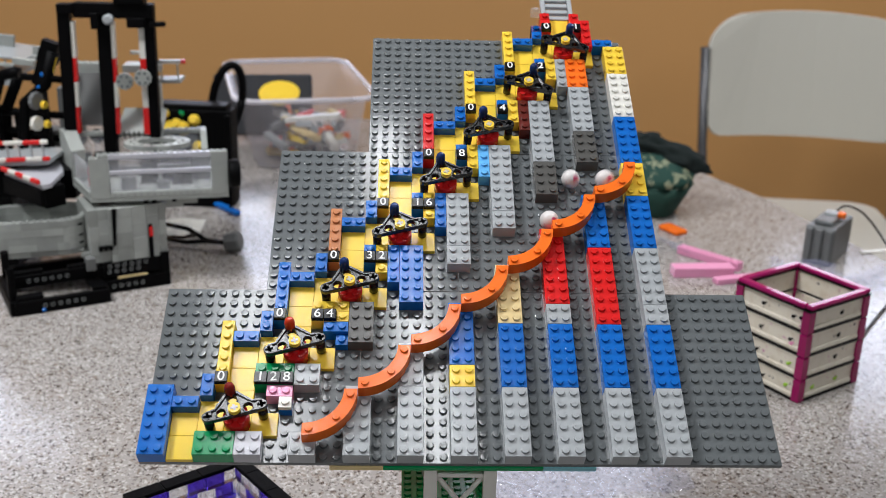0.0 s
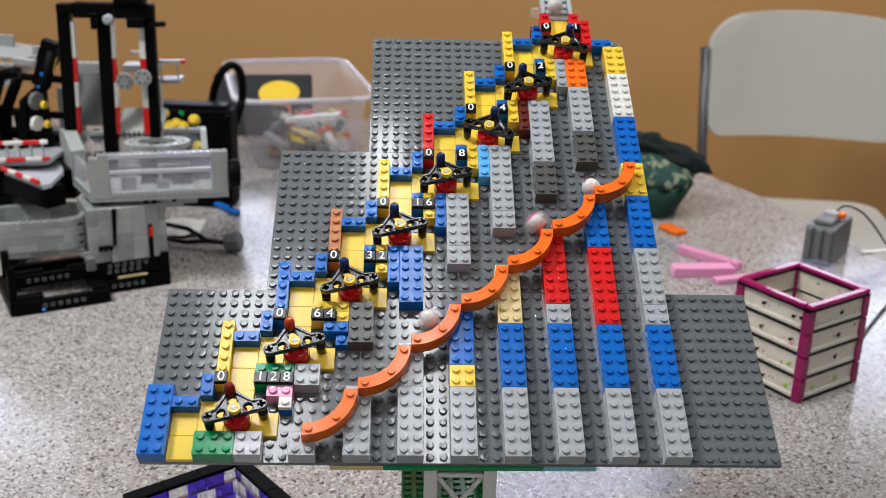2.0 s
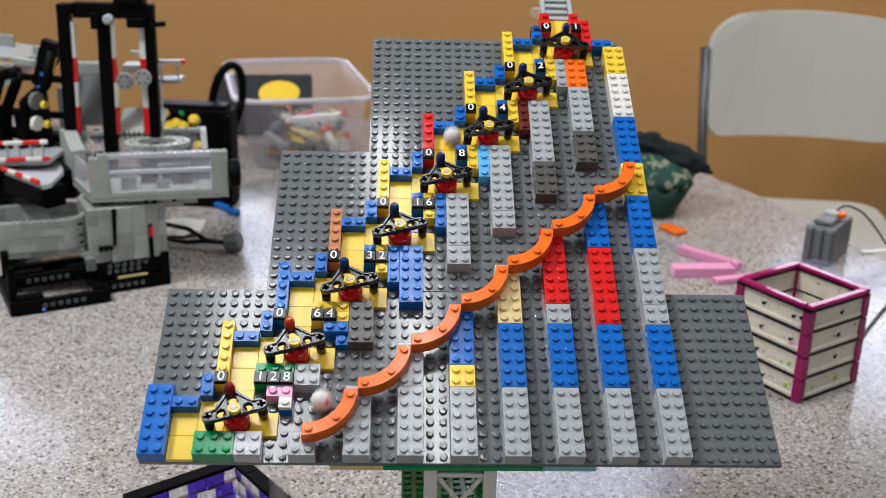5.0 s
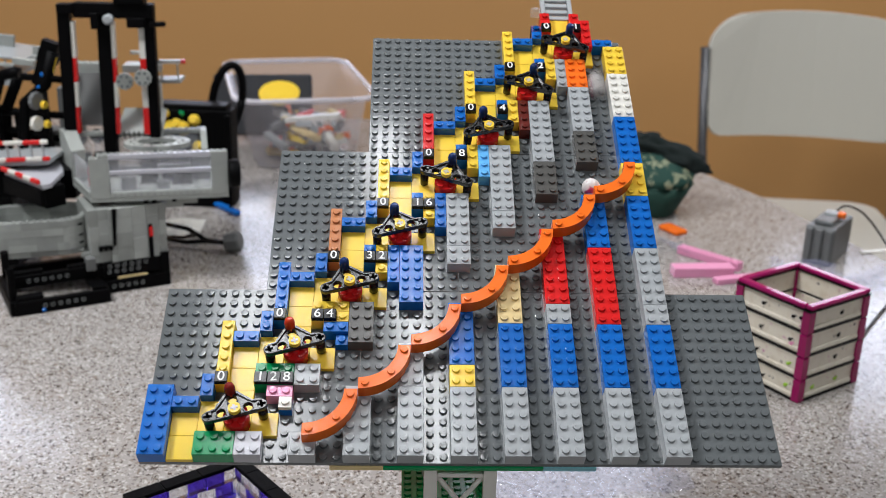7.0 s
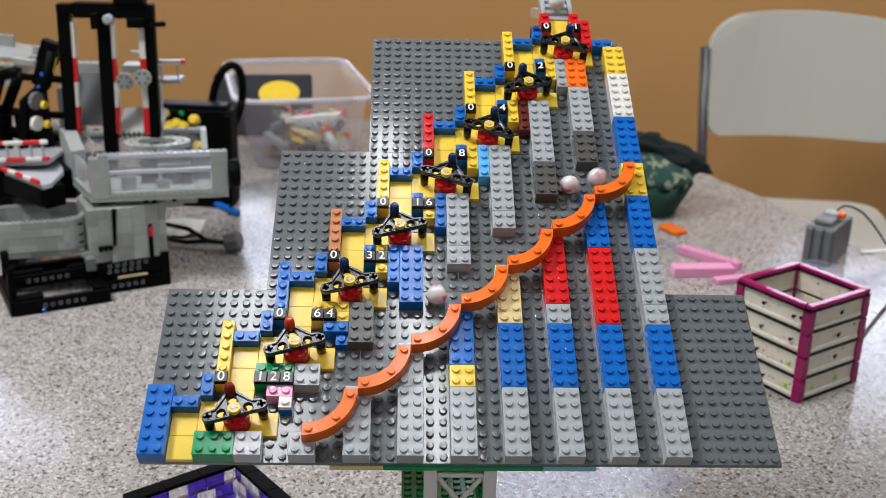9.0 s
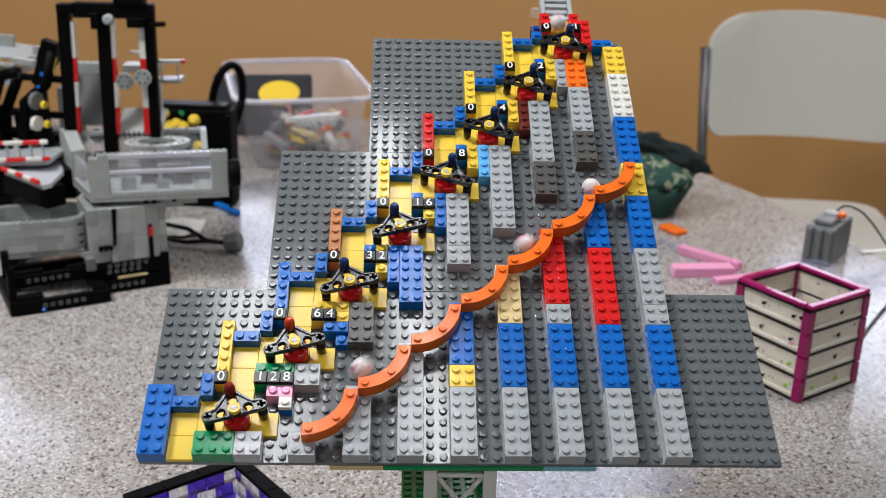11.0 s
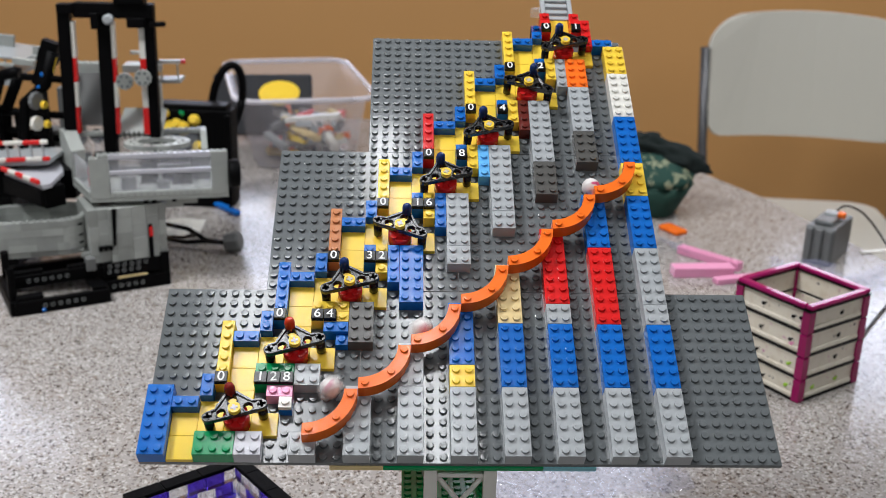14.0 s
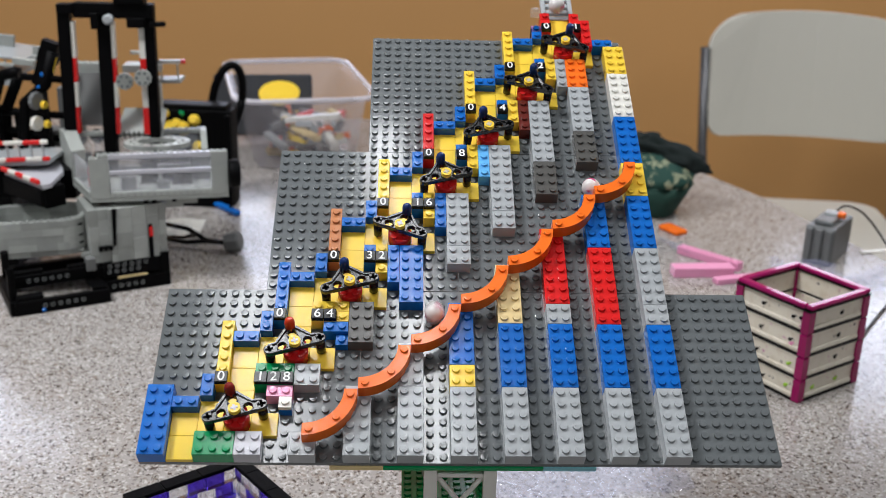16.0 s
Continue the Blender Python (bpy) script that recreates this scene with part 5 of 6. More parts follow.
    lathe(bm, [(0.016, 0), (0.018, 0.003), (0.018, 0.012), (0.016, 0.015)], 18, inv @ pose(-0.262, 0.80, 0.150, 0, 90, 12))
    part("side_wheel", bm, COAL, ob, "small black wheel")


build_machine()


def roll(ob, rows):
    """Key a marble by (seconds, u, v, w) in board space, turning it a little as it goes."""
    q, last, keyed = Matrix.Identity(3), None, []
    for t, u, v, w in rows:
        p = BOARD @ Vector((u * S, v * S, w * S))
        if last is not None and (p - last).length > 1e-4:
            d = p - last
            axis = Vector((0, 0, 1)).cross(d)
            if axis.length > 1e-6:
                q = Matrix.Rotation(min(1.0, d.length / MARBLE_R), 3, axis.normalized()) @ q
        last = p
        keyed.append((t, Matrix.Translation(p) @ q.to_4x4()))
    walk(ob, keyed)


def flip(k, first, times):
    """Key a lever that leans left (0) or right (1) and changes over at the given times."""
    def lean(s):
        return pose((7 + 4 * k) * S, (3 + 6 * k) * S, 0, 0, 0, (17, -20)[s])
    rows, s = [(0.0, lean(first))], first
    for t in times:
        rows.append((t - 0.1, lean(s)))
        s = 1 - s
        rows.append((t + 0.07, lean(s)))
    walk(LEVERS[k], rows + [(16.0, lean(s))])


def motions():
    flip(7, 1, [0.4, 1.35, 2.3, 3.15, 4.05, 5.0, 5.9, 6.75, 7.57, 8.55, 9.4, 10.35, 11.2, 12.05, 12.8, 14.6])
    flip(6, 1, [0.8, 2.65, 4.5, 6.15, 7.95, 9.7, 11.55, 13.0])
    flip(5, 0, [1.15, 4.9, 8.3, 11.8])
    flip(4, 0, [5.2, 12.15])
    flip(3, 0, [12.62])
    for k in range(3):
        flip(k, 0, [])
    roll(MARBLES[0], [(0, 31.96, 23.1, 1.06), (0.1, 31.9, 22.97, 1.06), (0.2, 31.16, 22.67, 1.06), (0.3, 30.77, 22.31, 1.06), (0.4, 29.74, 20.77, 1.06), (0.5, 26.32, 18.8, 1.06), (0.6, 25.55, 17.04, 1.06), (0.7, 23.96, 15.48, 1.06), (0.8, 22.08, 14.18, 1.06), (0.9, 21.11, 11.48, 1.06), (1, 18.24, 10.24, 1.06), (1.1, 16.17, 7.94, 1.06), (1.2, 13.76, 5.4, 1.06), (1.3, 10, 3, 1.06), (1.4, 10, -4.6, -12.6), (1.65, 22.9, 0.7, -23.1), (1.85, 22.9, 9.1, -9.1), (2.1, 30.2, 32.9, -5.9), (2.4, 35, 57.2, -6.7), (3.3, 34.8, 60, -2), (3.5, 34.8, 59, 1.5), (3.8, 34.8, 51.73, 1.5), (3.9, 34.75, 48.86, 1.5), (4, 33.93, 47.44, 1.06), (4.1, 32.97, 46.03, 1.06), (4.2, 31.96, 45.32, 1.06), (4.35, 30.1, 43.26, 1.06), (4.5, 28.14, 39.32, 1.06), (4.7, 27.09, 37.57, 1.06), (4.85, 25.89, 36.92, 1.06), (5, 23.68, 33.12, 1.06), (5.15, 23.64, 31.09, 1.06), (5.3, 25.89, 28.88, 1.06), (5.45, 25.92, 22.22, 1.06), (5.55, 25.67, 17.88, 1.06), (5.65, 23.82, 15.48, 1.06), (5.75, 21.95, 14.41, 1.06), (5.85, 21.02, 11.59, 1.06), (5.95, 18.15, 10.35, 1.06), (6.05, 16.18, 7.68, 1.06), (6.15, 13.98, 6.11, 1.06), (6.25, 11.45, 3.36, 1.06), (6.3, 10.22, 2.91, 1.06), (6.4, 10, -4.6, -12.6), (6.65, 22.9, 0.7, -23.1), (6.85, 22.9, 9.1, -9.1), (7.1, 30.2, 32.9, -5.9), (7.4, 35, 57.2, -6.7), (7.8, 34.8, 60, -2), (8, 34.8, 59, 1.5), (8.3, 34.83, 52.1, 1.5), (8.4, 34.78, 49.22, 1.5), (8.5, 36.15, 46.64, 1.06), (8.6, 37.71, 45.07, 1.06), (8.7, 38.05, 43.98, 1.06), (8.8, 37.96, 38.16, 1.06), (8.9, 37.82, 30.27, 1.06), (9, 36.68, 28.28, 1.06), (9.1, 36, 27.03, 1.06), (10.5, 36, 27.03, 1.06), (10.6, 34.29, 27.2, 1.06), (10.7, 33.47, 24.63, 1.06), (10.85, 30.61, 22.82, 1.06), (11, 29.72, 20.39, 1.06), (11.1, 26.87, 19.23, 1.06), (11.2, 26.28, 18.8, 1.06), (11.3, 25.74, 17.16, 1.06), (11.4, 21.95, 14.7, 1.06), (11.5, 21.75, 12.6, 1.06), (11.6, 18.05, 10.89, 1.06), (11.7, 17.72, 9.49, 1.06), (11.8, 15.01, 7.25, 1.06), (11.9, 13.29, 4.5, 1.06), (12, 10.93, 2.91, 1.06), (12.1, 9.9, 2.23, 1.06), (12.2, 10, -4.6, -12.6), (12.45, 22.9, 0.7, -23.1), (12.65, 22.9, 9.1, -9.1), (12.9, 30.2, 32.9, -5.9), (13.2, 35, 57.2, -6.7), (13.8, 34.8, 60, -2), (14, 34.8, 59, 1.5), (14.3, 34.8, 51.73, 1.5), (14.4, 34.91, 49.4, 1.5), (14.5, 35.38, 47.66, 1.06), (14.6, 36.91, 45.64, 1.06), (14.7, 38.13, 44.74, 1.06), (14.8, 37.99, 41.67, 1.06), (14.9, 37.95, 32.5, 1.06), (15, 37.16, 28.43, 1.06), (15.1, 36, 27.03, 1.06), (16, 36, 27.03, 1.06)])
    roll(MARBLES[1], [(0, 34.26, 28.02, 1.06), (0.1, 34.21, 26.86, 1.06), (0.2, 33.48, 24.83, 1.06), (0.3, 32.14, 23.62, 1.06), (0.4, 31.72, 23.29, 1.06), (0.5, 30.82, 23.02, 1.06), (0.6, 30.22, 22.17, 1.06), (0.7, 29.83, 20.52, 1.06), (0.8, 26.48, 19.23, 1.06), (0.9, 25.55, 17.16, 1.06), (1, 23.63, 15.59, 1.06), (1.1, 21.47, 11.76, 1.06), (1.2, 19.21, 11.18, 1.06), (1.3, 17.62, 9.7, 1.06), (1.4, 15.88, 7.52, 1.06), (1.5, 13.97, 6.22, 1.06), (1.6, 11.46, 3.21, 1.06), (1.7, 10.31, 2.86, 1.06), (1.8, 10, -4.6, -12.6), (2.05, 22.9, 0.7, -23.1), (2.25, 22.9, 9.1, -9.1), (2.5, 30.2, 32.9, -5.9), (2.8, 35, 57.2, -6.7), (4.2, 34.8, 60, -2), (4.4, 34.8, 59, 1.5), (4.7, 34.8, 51.73, 1.5), (4.8, 34.89, 49.22, 1.5), (4.9, 35.35, 47.31, 1.06), (5, 36.47, 45.8, 1.06), (5.1, 37.4, 44.81, 1.06), (5.2, 38.11, 42.82, 1.06), (5.3, 37.99, 35.32, 1.06), (5.4, 36.71, 28.56, 1.06), (5.5, 35.17, 26.88, 1.06), (5.6, 31.22, 23.22, 1.06), (5.75, 29.84, 20.77, 1.06), (5.85, 26.48, 19.1, 1.06), (5.95, 24.05, 15.48, 1.06), (6.05, 21.95, 14.41, 1.06), (6.12, 20.93, 11.48, 1.06), (6.2, 18.15, 10.24, 1.06), (6.3, 15.61, 7.52, 1.06), (6.4, 14.01, 6.42, 1.06), (6.5, 12.4, 3.71, 1.06), (6.6, 11.06, 2.96, 1.06), (6.7, 10.24, 2.67, 1.06), (6.8, 10, -4.6, -12.6), (7.05, 22.9, 0.7, -23.1), (7.25, 22.9, 9.1, -9.1), (7.5, 30.2, 32.9, -5.9), (7.8, 35, 57.2, -6.7), (8.5, 34.8, 60, -2), (8.7, 34.8, 59, 1.5), (9, 34.85, 52.38, 1.5), (9.1, 34.85, 50.11, 1.5), (9.2, 34.5, 48.16, 1.06), (9.35, 33.09, 46.04, 1.06), (9.45, 31.96, 45.32, 1.06), (9.6, 31.63, 42.81, 1.06), (9.75, 33.02, 40.41, 1.06), (9.85, 33.93, 36.74, 1.06), (9.95, 34.05, 29.76, 1.06), (10.05, 34.08, 25.98, 1.06), (10.15, 31.01, 23.73, 1.06), (10.3, 30.21, 22.04, 1.06), (10.45, 26.58, 19.17, 1.06), (10.55, 25.55, 17.04, 1.06), (10.7, 22.09, 14.76, 1.06), (10.8, 21.29, 11.81, 1.06), (10.9, 18.15, 10.35, 1.06), (11, 16.18, 7.68, 1.06), (11.1, 13.98, 6.11, 1.06), (11.2, 11.46, 3.21, 1.06), (11.3, 9.87, 1.57, 1.06), (11.4, 10, -4.6, -12.6), (11.65, 22.9, 0.7, -23.1), (11.85, 22.9, 9.1, -9.1), (12.1, 30.2, 32.9, -5.9), (12.4, 35, 57.2, -6.7), (15.3, 34.8, 60, -2), (15.5, 34.8, 59, 1.5), (15.8, 34.98, 53.96, 1.5), (15.9, 34.92, 53.21, 1.5), (16, 34.82, 51.92, 1.5)])
    roll(MARBLES[2], [(0, 37.33, 28.08, 1.06), (0.1, 36.43, 27.31, 1.06), (0.2, 36, 27.03, 1.06), (1.7, 36, 27.03, 1.06), (1.8, 34.3, 27.34, 1.06), (1.9, 33.35, 24.43, 1.06), (2, 30.81, 22.89, 1.06), (2.1, 29.46, 20.02, 1.06), (2.2, 26.87, 19.36, 1.06), (2.3, 25.59, 16.98, 1.06), (2.4, 23.12, 15.35, 1.06), (2.5, 21.86, 14.7, 1.06), (2.6, 20.11, 11.19, 1.06), (2.7, 17.87, 10.51, 1.06), (2.8, 16.22, 7.68, 1.06), (2.9, 13.63, 6.11, 1.06), (3, 12.73, 3.81, 1.06), (3.1, 10.23, 2.76, 1.06), (3.2, 9.93, 2.33, 1.06), (3.3, 10, -4.6, -12.6), (3.55, 22.9, 0.7, -23.1), (3.75, 22.9, 9.1, -9.1), (4, 30.2, 32.9, -5.9), (4.3, 35, 57.2, -6.7), (5.1, 34.8, 60, -2), (5.3, 34.8, 59, 1.5), (5.6, 34.8, 51.73, 1.5), (5.7, 34.75, 48.86, 1.5), (5.8, 33.93, 47.44, 1.06), (5.9, 32.97, 46.03, 1.06), (6, 31.96, 45.32, 1.06), (6.1, 31.63, 42.81, 1.06), (6.2, 33.02, 40.41, 1.06), (6.3, 33.9, 36.28, 1.06), (6.4, 34.07, 29.41, 1.06), (6.5, 34.57, 28.72, 1.06), (6.6, 35.9, 27.09, 1.06), (6.7, 36, 27.03, 1.06), (7.1, 36, 27.03, 1.06), (7.2, 34.88, 27.55, 1.06), (7.3, 33.77, 25.3, 1.06), (7.4, 30.52, 23.07, 1.06), (7.5, 29.83, 20.58, 1.06), (7.6, 26.04, 18.79, 1.06), (7.7, 25.5, 16.86, 1.06), (7.8, 22.09, 14.82, 1.06), (7.9, 21.57, 12.59, 1.06), (8, 19.98, 11.3, 1.06), (8.1, 17.88, 10.03, 1.06), (8.2, 16.62, 7.68, 1.06), (8.3, 13.9, 5.96, 1.06), (8.4, 11.87, 3.36, 1.06), (8.5, 9.79, 2.52, 1.06), (8.6, 10, -4.6, -12.6), (8.85, 22.9, 0.7, -23.1), (9.05, 22.9, 9.1, -9.1), (9.3, 30.2, 32.9, -5.9), (9.6, 35, 57.2, -6.7), (10.4, 34.8, 60, -2), (10.6, 34.8, 59, 1.5), (10.9, 34.82, 51.92, 1.5), (11, 34.78, 49.22, 1.5), (11.1, 33.92, 47.27, 1.06), (11.2, 32.09, 45.5, 1.06), (11.3, 30.8, 43.86, 1.06), (11.4, 29.33, 41.35, 1.06), (11.5, 28.08, 39.24, 1.06), (11.6, 27.05, 37.8, 1.06), (11.7, 26.16, 36.93, 1.06), (11.8, 24.99, 35.23, 1.06), (11.9, 24, 33.57, 1.06), (12, 23.41, 32.75, 1.06), (12.1, 22.61, 31.21, 1.06), (12.2, 21.97, 28.8, 1.06), (12.3, 21.1, 27.07, 1.06), (12.4, 19.22, 24.82, 1.06), (12.5, 19.48, 23.39, 1.06), (12.6, 20.94, 22, 1.06), (12.7, 21.81, 20.88, 1.06), (12.8, 21.88, 17.58, 1.06), (12.9, 19.43, 11.57, 1.06), (13, 17.85, 11.77, 1.06), (13.1, 16.82, 8.1, 1.06), (13.2, 14.93, 7.15, 1.06), (13.3, 13.28, 4.7, 1.06), (13.4, 10.48, 2.86, 1.06), (13.5, 9.83, 1.99, 1.06), (13.6, 10, -4.6, -12.6), (13.8, 14, 0.1, -28.9), (16, 14, 0.1, -28.9)])
    roll(MARBLES[3], [(0, 34.8, 58.1, 1.5), (0.05, 34.8, 56, 1.5), (0.1, 34.8, 51.73, 1.5), (0.2, 34.78, 49.22, 1.5), (0.3, 34.06, 46.93, 1.06), (0.4, 32.68, 45.85, 1.06), (0.5, 31.73, 45.23, 1.06), (0.6, 30.1, 43.26, 1.06), (0.7, 29.04, 40.94, 1.06), (0.8, 28.31, 39.48, 1.06), (0.9, 27.67, 38.52, 1.06), (1, 27.09, 37.49, 1.06), (1.1, 27.99, 35.83, 1.06), (1.2, 29.4, 34.29, 1.06), (1.3, 29.9, 32.82, 1.06), (1.4, 29.94, 28.28, 1.06), (1.5, 30.19, 24.11, 1.06), (1.6, 26.36, 19.66, 1.06), (1.7, 26.04, 18.97, 1.06), (1.8, 24, 15.48, 1.06), (1.9, 22.08, 14.41, 1.06), (2, 21.47, 12.48, 1.06), (2.1, 18.09, 10.79, 1.06), (2.2, 17.81, 9.17, 1.06), (2.3, 15.41, 7.25, 1.06), (2.4, 13.89, 6.11, 1.06), (2.5, 13.38, 4.5, 1.06), (2.6, 10.54, 3.15, 1.06), (2.7, 9.98, 1.76, 1.06), (2.8, 10, -4.6, -12.6), (3.05, 22.9, 0.7, -23.1), (3.25, 22.9, 9.1, -9.1), (3.5, 30.2, 32.9, -5.9), (3.8, 35, 57.2, -6.7), (6, 34.8, 60, -2), (6.2, 34.8, 59, 1.5), (6.5, 34.85, 52.28, 1.5), (6.6, 34.73, 50.82, 1.5), (6.7, 35.99, 46.81, 1.06), (6.8, 37.87, 44.99, 1.06), (6.9, 37.91, 43.65, 1.06), (7, 37.87, 40.54, 1.06), (7.1, 37.86, 30.2, 1.06), (7.2, 37.07, 28.08, 1.06), (7.3, 36, 27.03, 1.06), (8.9, 36, 27.03, 1.06), (9, 34.1, 27.33, 1.06), (9.1, 33.95, 26.17, 1.06), (9.2, 33.64, 24.97, 1.06), (9.35, 30.61, 22.82, 1.06), (9.5, 29.83, 20.58, 1.06), (9.65, 26.38, 19.1, 1.06), (9.8, 25.5, 16.98, 1.06), (9.95, 22.09, 14.64, 1.06), (10.1, 21.02, 11.59, 1.06), (10.2, 18.06, 10.24, 1.06), (10.3, 16.4, 7.68, 1.06), (10.4, 13.9, 6.01, 1.06), (10.5, 11.67, 3.31, 1.06), (10.6, 9.96, 2.52, 1.06), (10.7, 10, -4.6, -12.6), (10.95, 22.9, 0.7, -23.1), (11.15, 22.9, 9.1, -9.1), (11.4, 30.2, 32.9, -5.9), (11.7, 35, 57.2, -6.7), (12, 34.8, 60, -2), (12.2, 34.8, 59, 1.5), (12.5, 34.83, 52.1, 1.5), (12.6, 34.71, 49.75, 1.5), (12.7, 33.92, 47.27, 1.06), (12.8, 32.48, 45.51, 1.06), (12.9, 31.6, 44.13, 1.06), (13, 32.37, 41.35, 1.06), (13.1, 34.08, 38.61, 1.06), (13.2, 34.1, 34.85, 1.06), (13.3, 33.92, 26.44, 1.06), (13.4, 30.08, 22.3, 1.06), (13.5, 29.84, 20.77, 1.06), (13.6, 26.67, 19.17, 1.06), (13.7, 25.65, 17.28, 1.06), (13.8, 23.63, 15.48, 1.06), (13.9, 21.71, 13.05, 1.06), (14, 20.79, 11.48, 1.06), (14.1, 17.97, 10.03, 1.06), (14.2, 16.62, 7.68, 1.06), (14.3, 13.87, 6.52, 1.06), (14.4, 12.3, 3.31, 1.06), (14.5, 10.65, 2.82, 1.06), (14.6, 9.92, 1.9, 1.06), (14.7, 10, -4.6, -12.6), (14.9, 18.4, 0.1, -28.9), (16, 18.4, 0.1, -28.9)])
    roll(MARBLES[4], [(0, 34.8, 62.3, 1.5), (0.85, 34.8, 56, 1.5), (1.1, 34.93, 53.4, 1.5), (1.2, 34.85, 50.83, 1.5), (1.3, 35.88, 46.81, 1.06), (1.4, 37.4, 44.81, 1.06), (1.5, 38.06, 44.07, 1.06), (1.6, 38.03, 37.23, 1.06), (1.7, 37.95, 31.48, 1.06), (1.8, 36.22, 28.27, 1.06), (1.9, 36, 27.03, 1.06), (3.5, 36, 27.03, 1.06), (3.6, 34.57, 27, 1.06), (3.7, 32.73, 24.82, 1.06), (3.8, 29.2, 23.24, 1.06), (3.9, 27.08, 20.79, 1.06), (4, 25.97, 19.71, 1.06), (4.1, 24.14, 15.48, 1.06), (4.2, 21.81, 14.81, 1.06), (4.35, 21.11, 11.48, 1.06), (4.5, 18.01, 10.35, 1.06), (4.65, 16.39, 7.78, 1.06), (4.75, 13.98, 6.11, 1.06), (4.85, 12.27, 3.7, 1.06), (4.95, 10.31, 2.86, 1.06), (5.05, 10, -4.6, -12.6), (5.3, 22.9, 0.7, -23.1), (5.5, 22.9, 9.1, -9.1), (5.75, 30.2, 32.9, -5.9), (6.05, 35, 57.2, -6.7), (6.7, 34.8, 60, -2), (6.9, 34.8, 59, 1.5), (7.2, 34.83, 52.1, 1.5), (7.3, 34.79, 50.83, 1.5), (7.4, 34.8, 49.05, 1.06), (7.5, 34.09, 47.27, 1.06), (7.6, 33.16, 46.21, 1.06), (7.7, 31.96, 45.24, 1.06), (7.8, 30.27, 43.26, 1.06), (7.9, 29.04, 40.94, 1.06), (8, 28.15, 39.48, 1.06), (8.1, 27.54, 39.15, 1.06), (8.2, 26.99, 37.57, 1.06), (8.3, 27.98, 35.6, 1.06), (8.4, 29.28, 34.06, 1.06), (8.5, 30.04, 32.68, 1.06), (8.6, 30.09, 26.5, 1.06), (8.7, 30.05, 21.78, 1.06), (8.8, 25.59, 16.8, 1.06), (8.9, 22.74, 15.12, 1.06), (9, 22.09, 14.87, 1.06), (9.1, 21.33, 11.92, 1.06), (9.2, 18.32, 10.9, 1.06), (9.3, 16.82, 8.1, 1.06), (9.4, 14.07, 6.11, 1.06), (9.5, 12.08, 3.51, 1.06), (9.6, 10.31, 2.86, 1.06), (9.7, 10, -4.6, -12.6), (9.95, 22.9, 0.7, -23.1), (10.15, 22.9, 9.1, -9.1), (10.4, 30.2, 32.9, -5.9), (10.7, 35, 57.2, -6.7), (11.2, 34.8, 60, -2), (11.4, 34.8, 59, 1.5), (11.7, 34.85, 52.38, 1.5), (11.8, 34.81, 49.57, 1.5), (11.9, 35.18, 48, 1.06), (12, 36.12, 46.3, 1.06), (12.1, 37.45, 45.31, 1.06), (12.2, 37.97, 44.82, 1.06), (12.3, 38.01, 41.84, 1.06), (12.4, 38.15, 33.31, 1.06), (12.5, 37.5, 28.23, 1.06), (12.6, 36, 27.03, 1.06), (14.93, 36, 27.03, 1.06), (15, 34.89, 28.24, 1.06), (15.1, 34.33, 28.23, 1.06), (15.2, 33.97, 26.45, 1.06), (15.3, 32.4, 23.76, 1.06), (15.4, 30.11, 21.91, 1.06), (15.5, 29.21, 19.95, 1.06), (15.6, 26.13, 18.61, 1.06), (15.7, 25.6, 17.1, 1.06), (15.8, 23.35, 15.3, 1.06), (15.9, 21.86, 14.58, 1.06), (16, 21.89, 13.05, 1.06)])
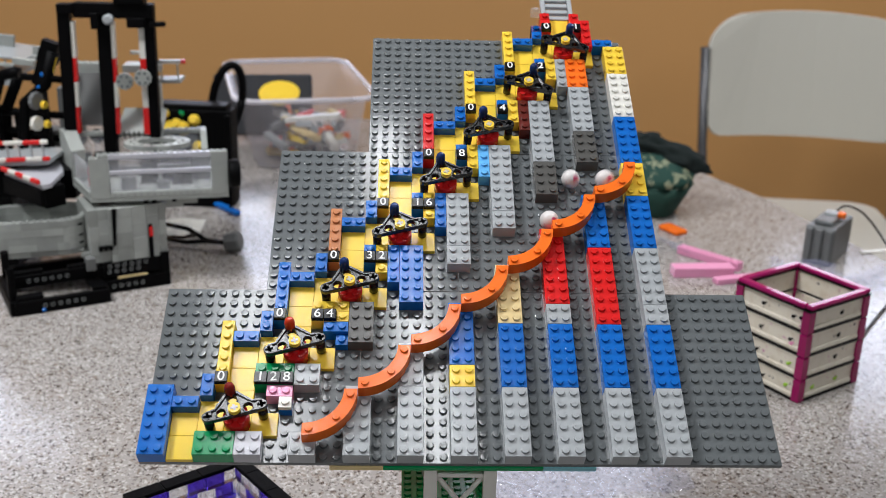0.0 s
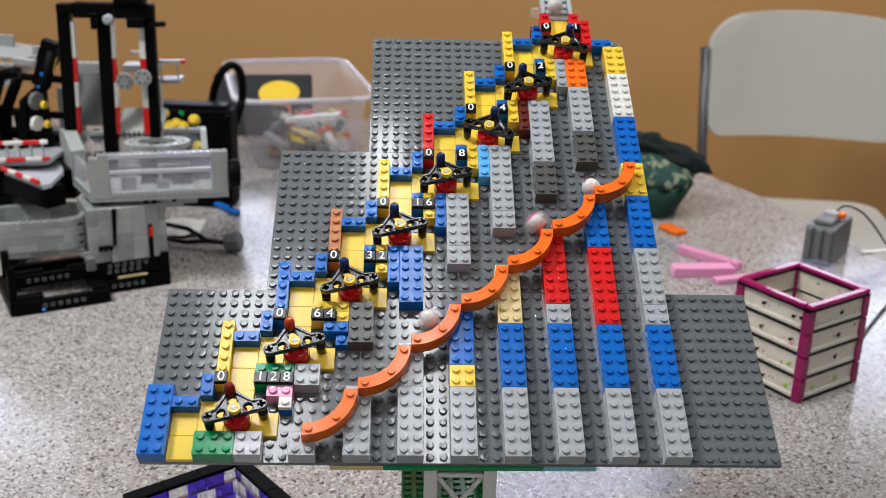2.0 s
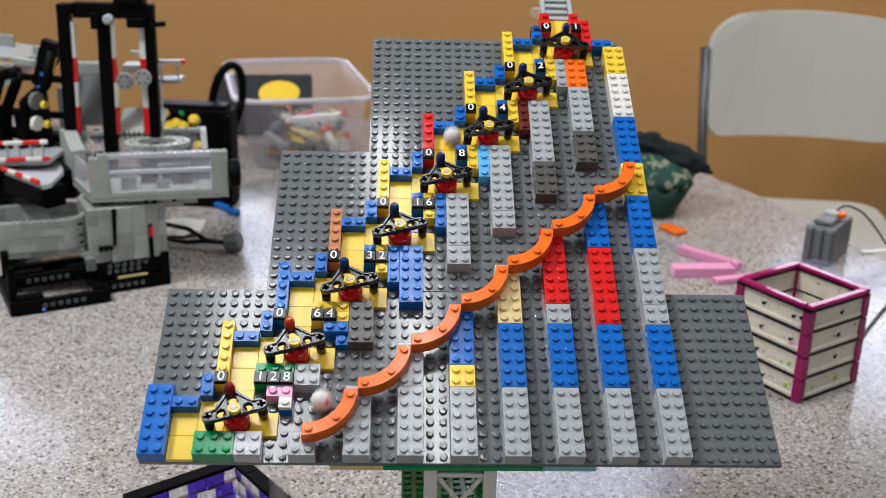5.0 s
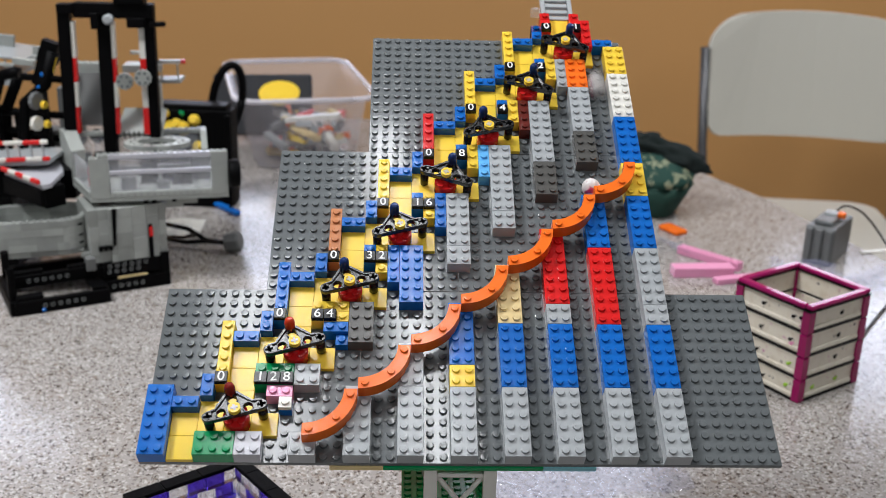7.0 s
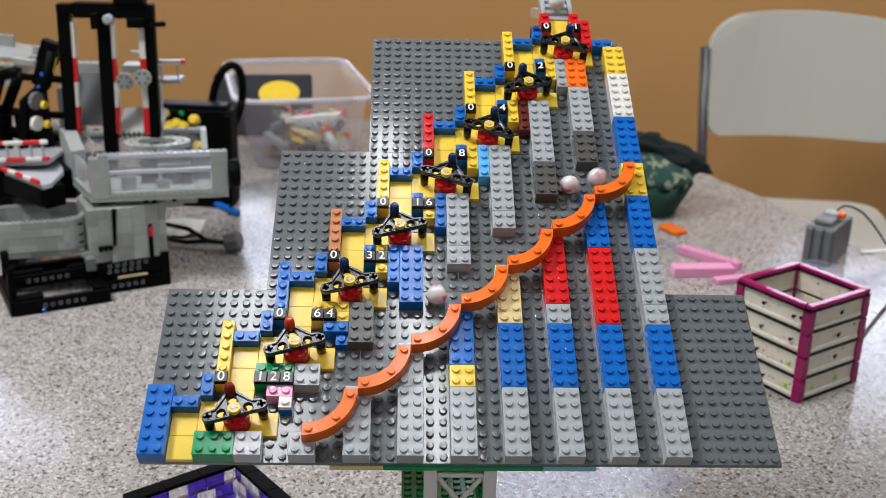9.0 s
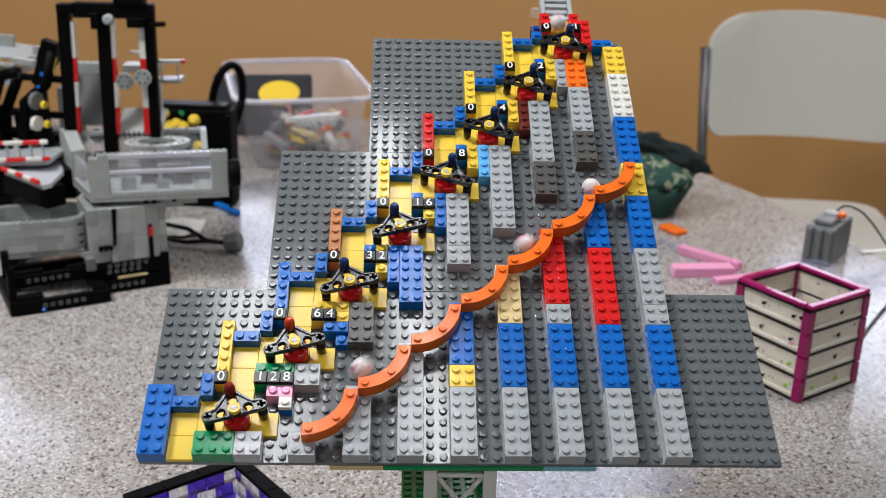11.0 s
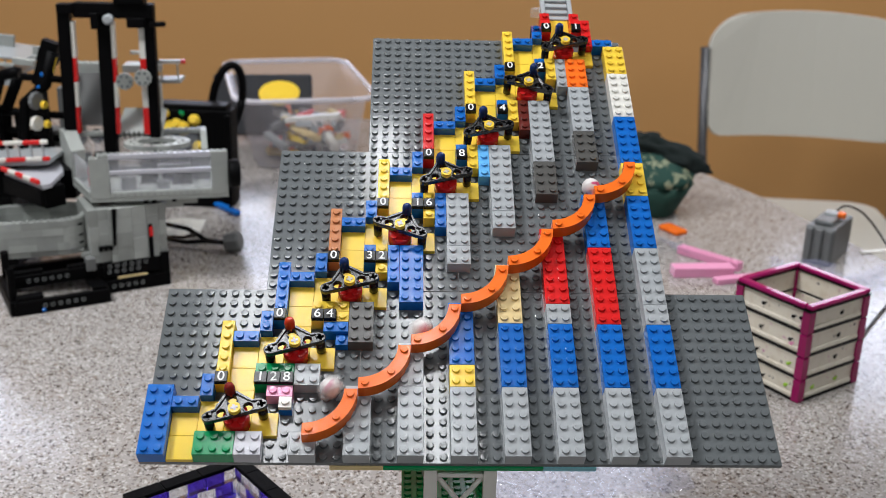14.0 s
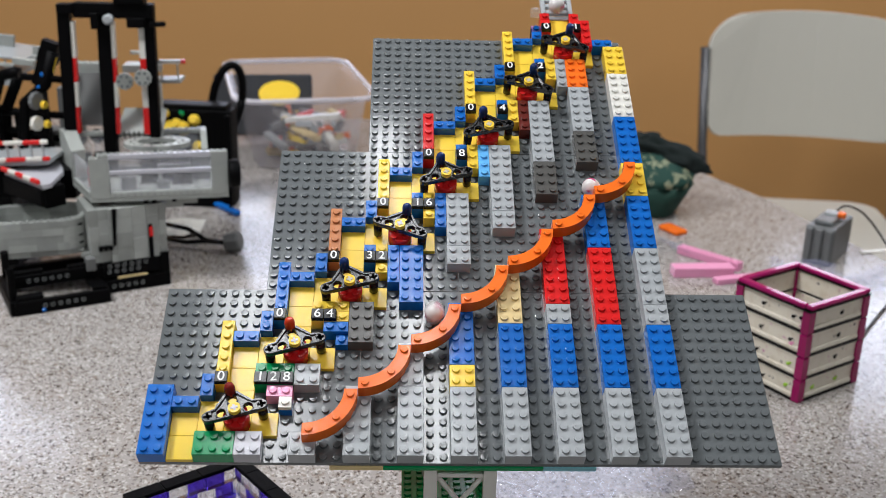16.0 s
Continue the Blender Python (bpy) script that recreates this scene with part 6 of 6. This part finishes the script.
    roll(MARBLES[5], [(0, 34.8, 64.4, 1.5), (1.75, 34.8, 56, 1.5), (2, 34.64, 51.91, 1.5), (2.1, 34.73, 48.87, 1.06), (2.2, 34.32, 47.28, 1.06), (2.3, 33.62, 46.31, 1.06), (2.4, 32.32, 45.67, 1.06), (2.5, 31.54, 44.97, 1.06), (2.6, 31.52, 42.8, 1.06), (2.7, 33.02, 40.41, 1.06), (2.8, 34, 37.52, 1.06), (2.9, 34.06, 31.18, 1.06), (3, 33.99, 25.51, 1.06), (3.1, 31.02, 23.93, 1.06), (3.2, 30.98, 23.21, 1.06), (3.3, 31.22, 23.15, 1.06), (3.4, 30.82, 23.08, 1.06), (3.5, 30.61, 22.82, 1.06), (3.6, 29.83, 20.58, 1.06), (3.7, 27.98, 19.37, 1.06), (3.8, 26.01, 18.12, 1.06), (3.9, 25.03, 15.61, 1.06), (4, 23.77, 15.25, 1.06), (4.1, 22.04, 14.07, 1.06), (4.2, 20.79, 11.59, 1.06), (4.3, 18.01, 10.35, 1.06), (4.4, 16.82, 8.1, 1.06), (4.5, 13.98, 6.11, 1.06), (4.6, 12.08, 3.51, 1.06), (4.7, 10.31, 2.86, 1.06), (4.8, 10, -4.6, -12.6), (5.05, 22.9, 0.7, -23.1), (5.25, 22.9, 9.1, -9.1), (5.5, 30.2, 32.9, -5.9), (5.8, 35, 57.2, -6.7), (9.6, 34.8, 60, -2), (9.8, 34.8, 59, 1.5), (10.1, 34.8, 51.73, 1.5), (10.2, 34.89, 49.22, 1.5), (10.3, 35.98, 46.64, 1.06), (10.4, 37.87, 44.99, 1.06), (10.5, 37.96, 38.16, 1.06), (10.6, 37.76, 30.19, 1.06), (10.7, 36.68, 28.28, 1.06), (10.8, 36, 27.03, 1.06), (12.4, 36, 27.03, 1.06), (12.5, 35.38, 27.49, 1.06), (12.6, 34.22, 27.54, 1.06), (12.7, 34.05, 25.64, 1.06), (12.8, 31.22, 23.22, 1.06), (12.9, 30.03, 21.53, 1.06), (13, 29.21, 19.95, 1.06), (13.1, 27.54, 19.18, 1.06), (13.2, 26.57, 18.92, 1.06), (13.3, 25.65, 17.28, 1.06), (13.4, 22.88, 15.35, 1.06), (13.5, 21.95, 14.3, 1.06), (13.6, 19.3, 11.02, 1.06), (13.7, 17.87, 10.62, 1.06), (13.8, 17.38, 8.53, 1.06), (13.9, 14.56, 6.73, 1.06), (14, 13.9, 5.91, 1.06), (14.1, 10.92, 3.06, 1.06), (14.2, 9.95, 2.14, 1.06), (14.3, 10, -4.6, -12.6), (14.5, 25, 0.1, -28.9), (16, 25, 0.1, -28.9)])
    roll(MARBLES[6], [(0, 34.8, 68.6, 1.5), (2.65, 34.8, 56, 1.5), (2.9, 34.82, 51.92, 1.5), (3, 35.16, 50.3, 1.5), (3.1, 35.67, 47.67, 1.06), (3.2, 37.17, 45.31, 1.06), (3.3, 38.26, 44.33, 1.06), (3.4, 38.06, 40.7, 1.06), (3.5, 37.99, 35.32, 1.06), (3.6, 36.71, 28.56, 1.06), (3.7, 35.17, 26.88, 1.06), (3.8, 31.22, 23.22, 1.06), (3.9, 30.22, 22.17, 1.06), (4, 29.52, 20.27, 1.06), (4.1, 27.63, 19.18, 1.06), (4.2, 26.52, 18.98, 1.06), (4.4, 24.05, 15.48, 1.06), (4.5, 21.95, 14.41, 1.06), (4.6, 21.02, 11.59, 1.06), (4.7, 18.15, 10.35, 1.06), (4.85, 16.18, 7.68, 1.06), (4.95, 13.98, 6.11, 1.06), (5.05, 12.27, 3.7, 1.06), (5.15, 10.31, 2.86, 1.06), (5.25, 10, -4.6, -12.6), (5.45, 29.4, 0.1, -28.9), (16, 29.4, 0.1, -28.9)])


motions()
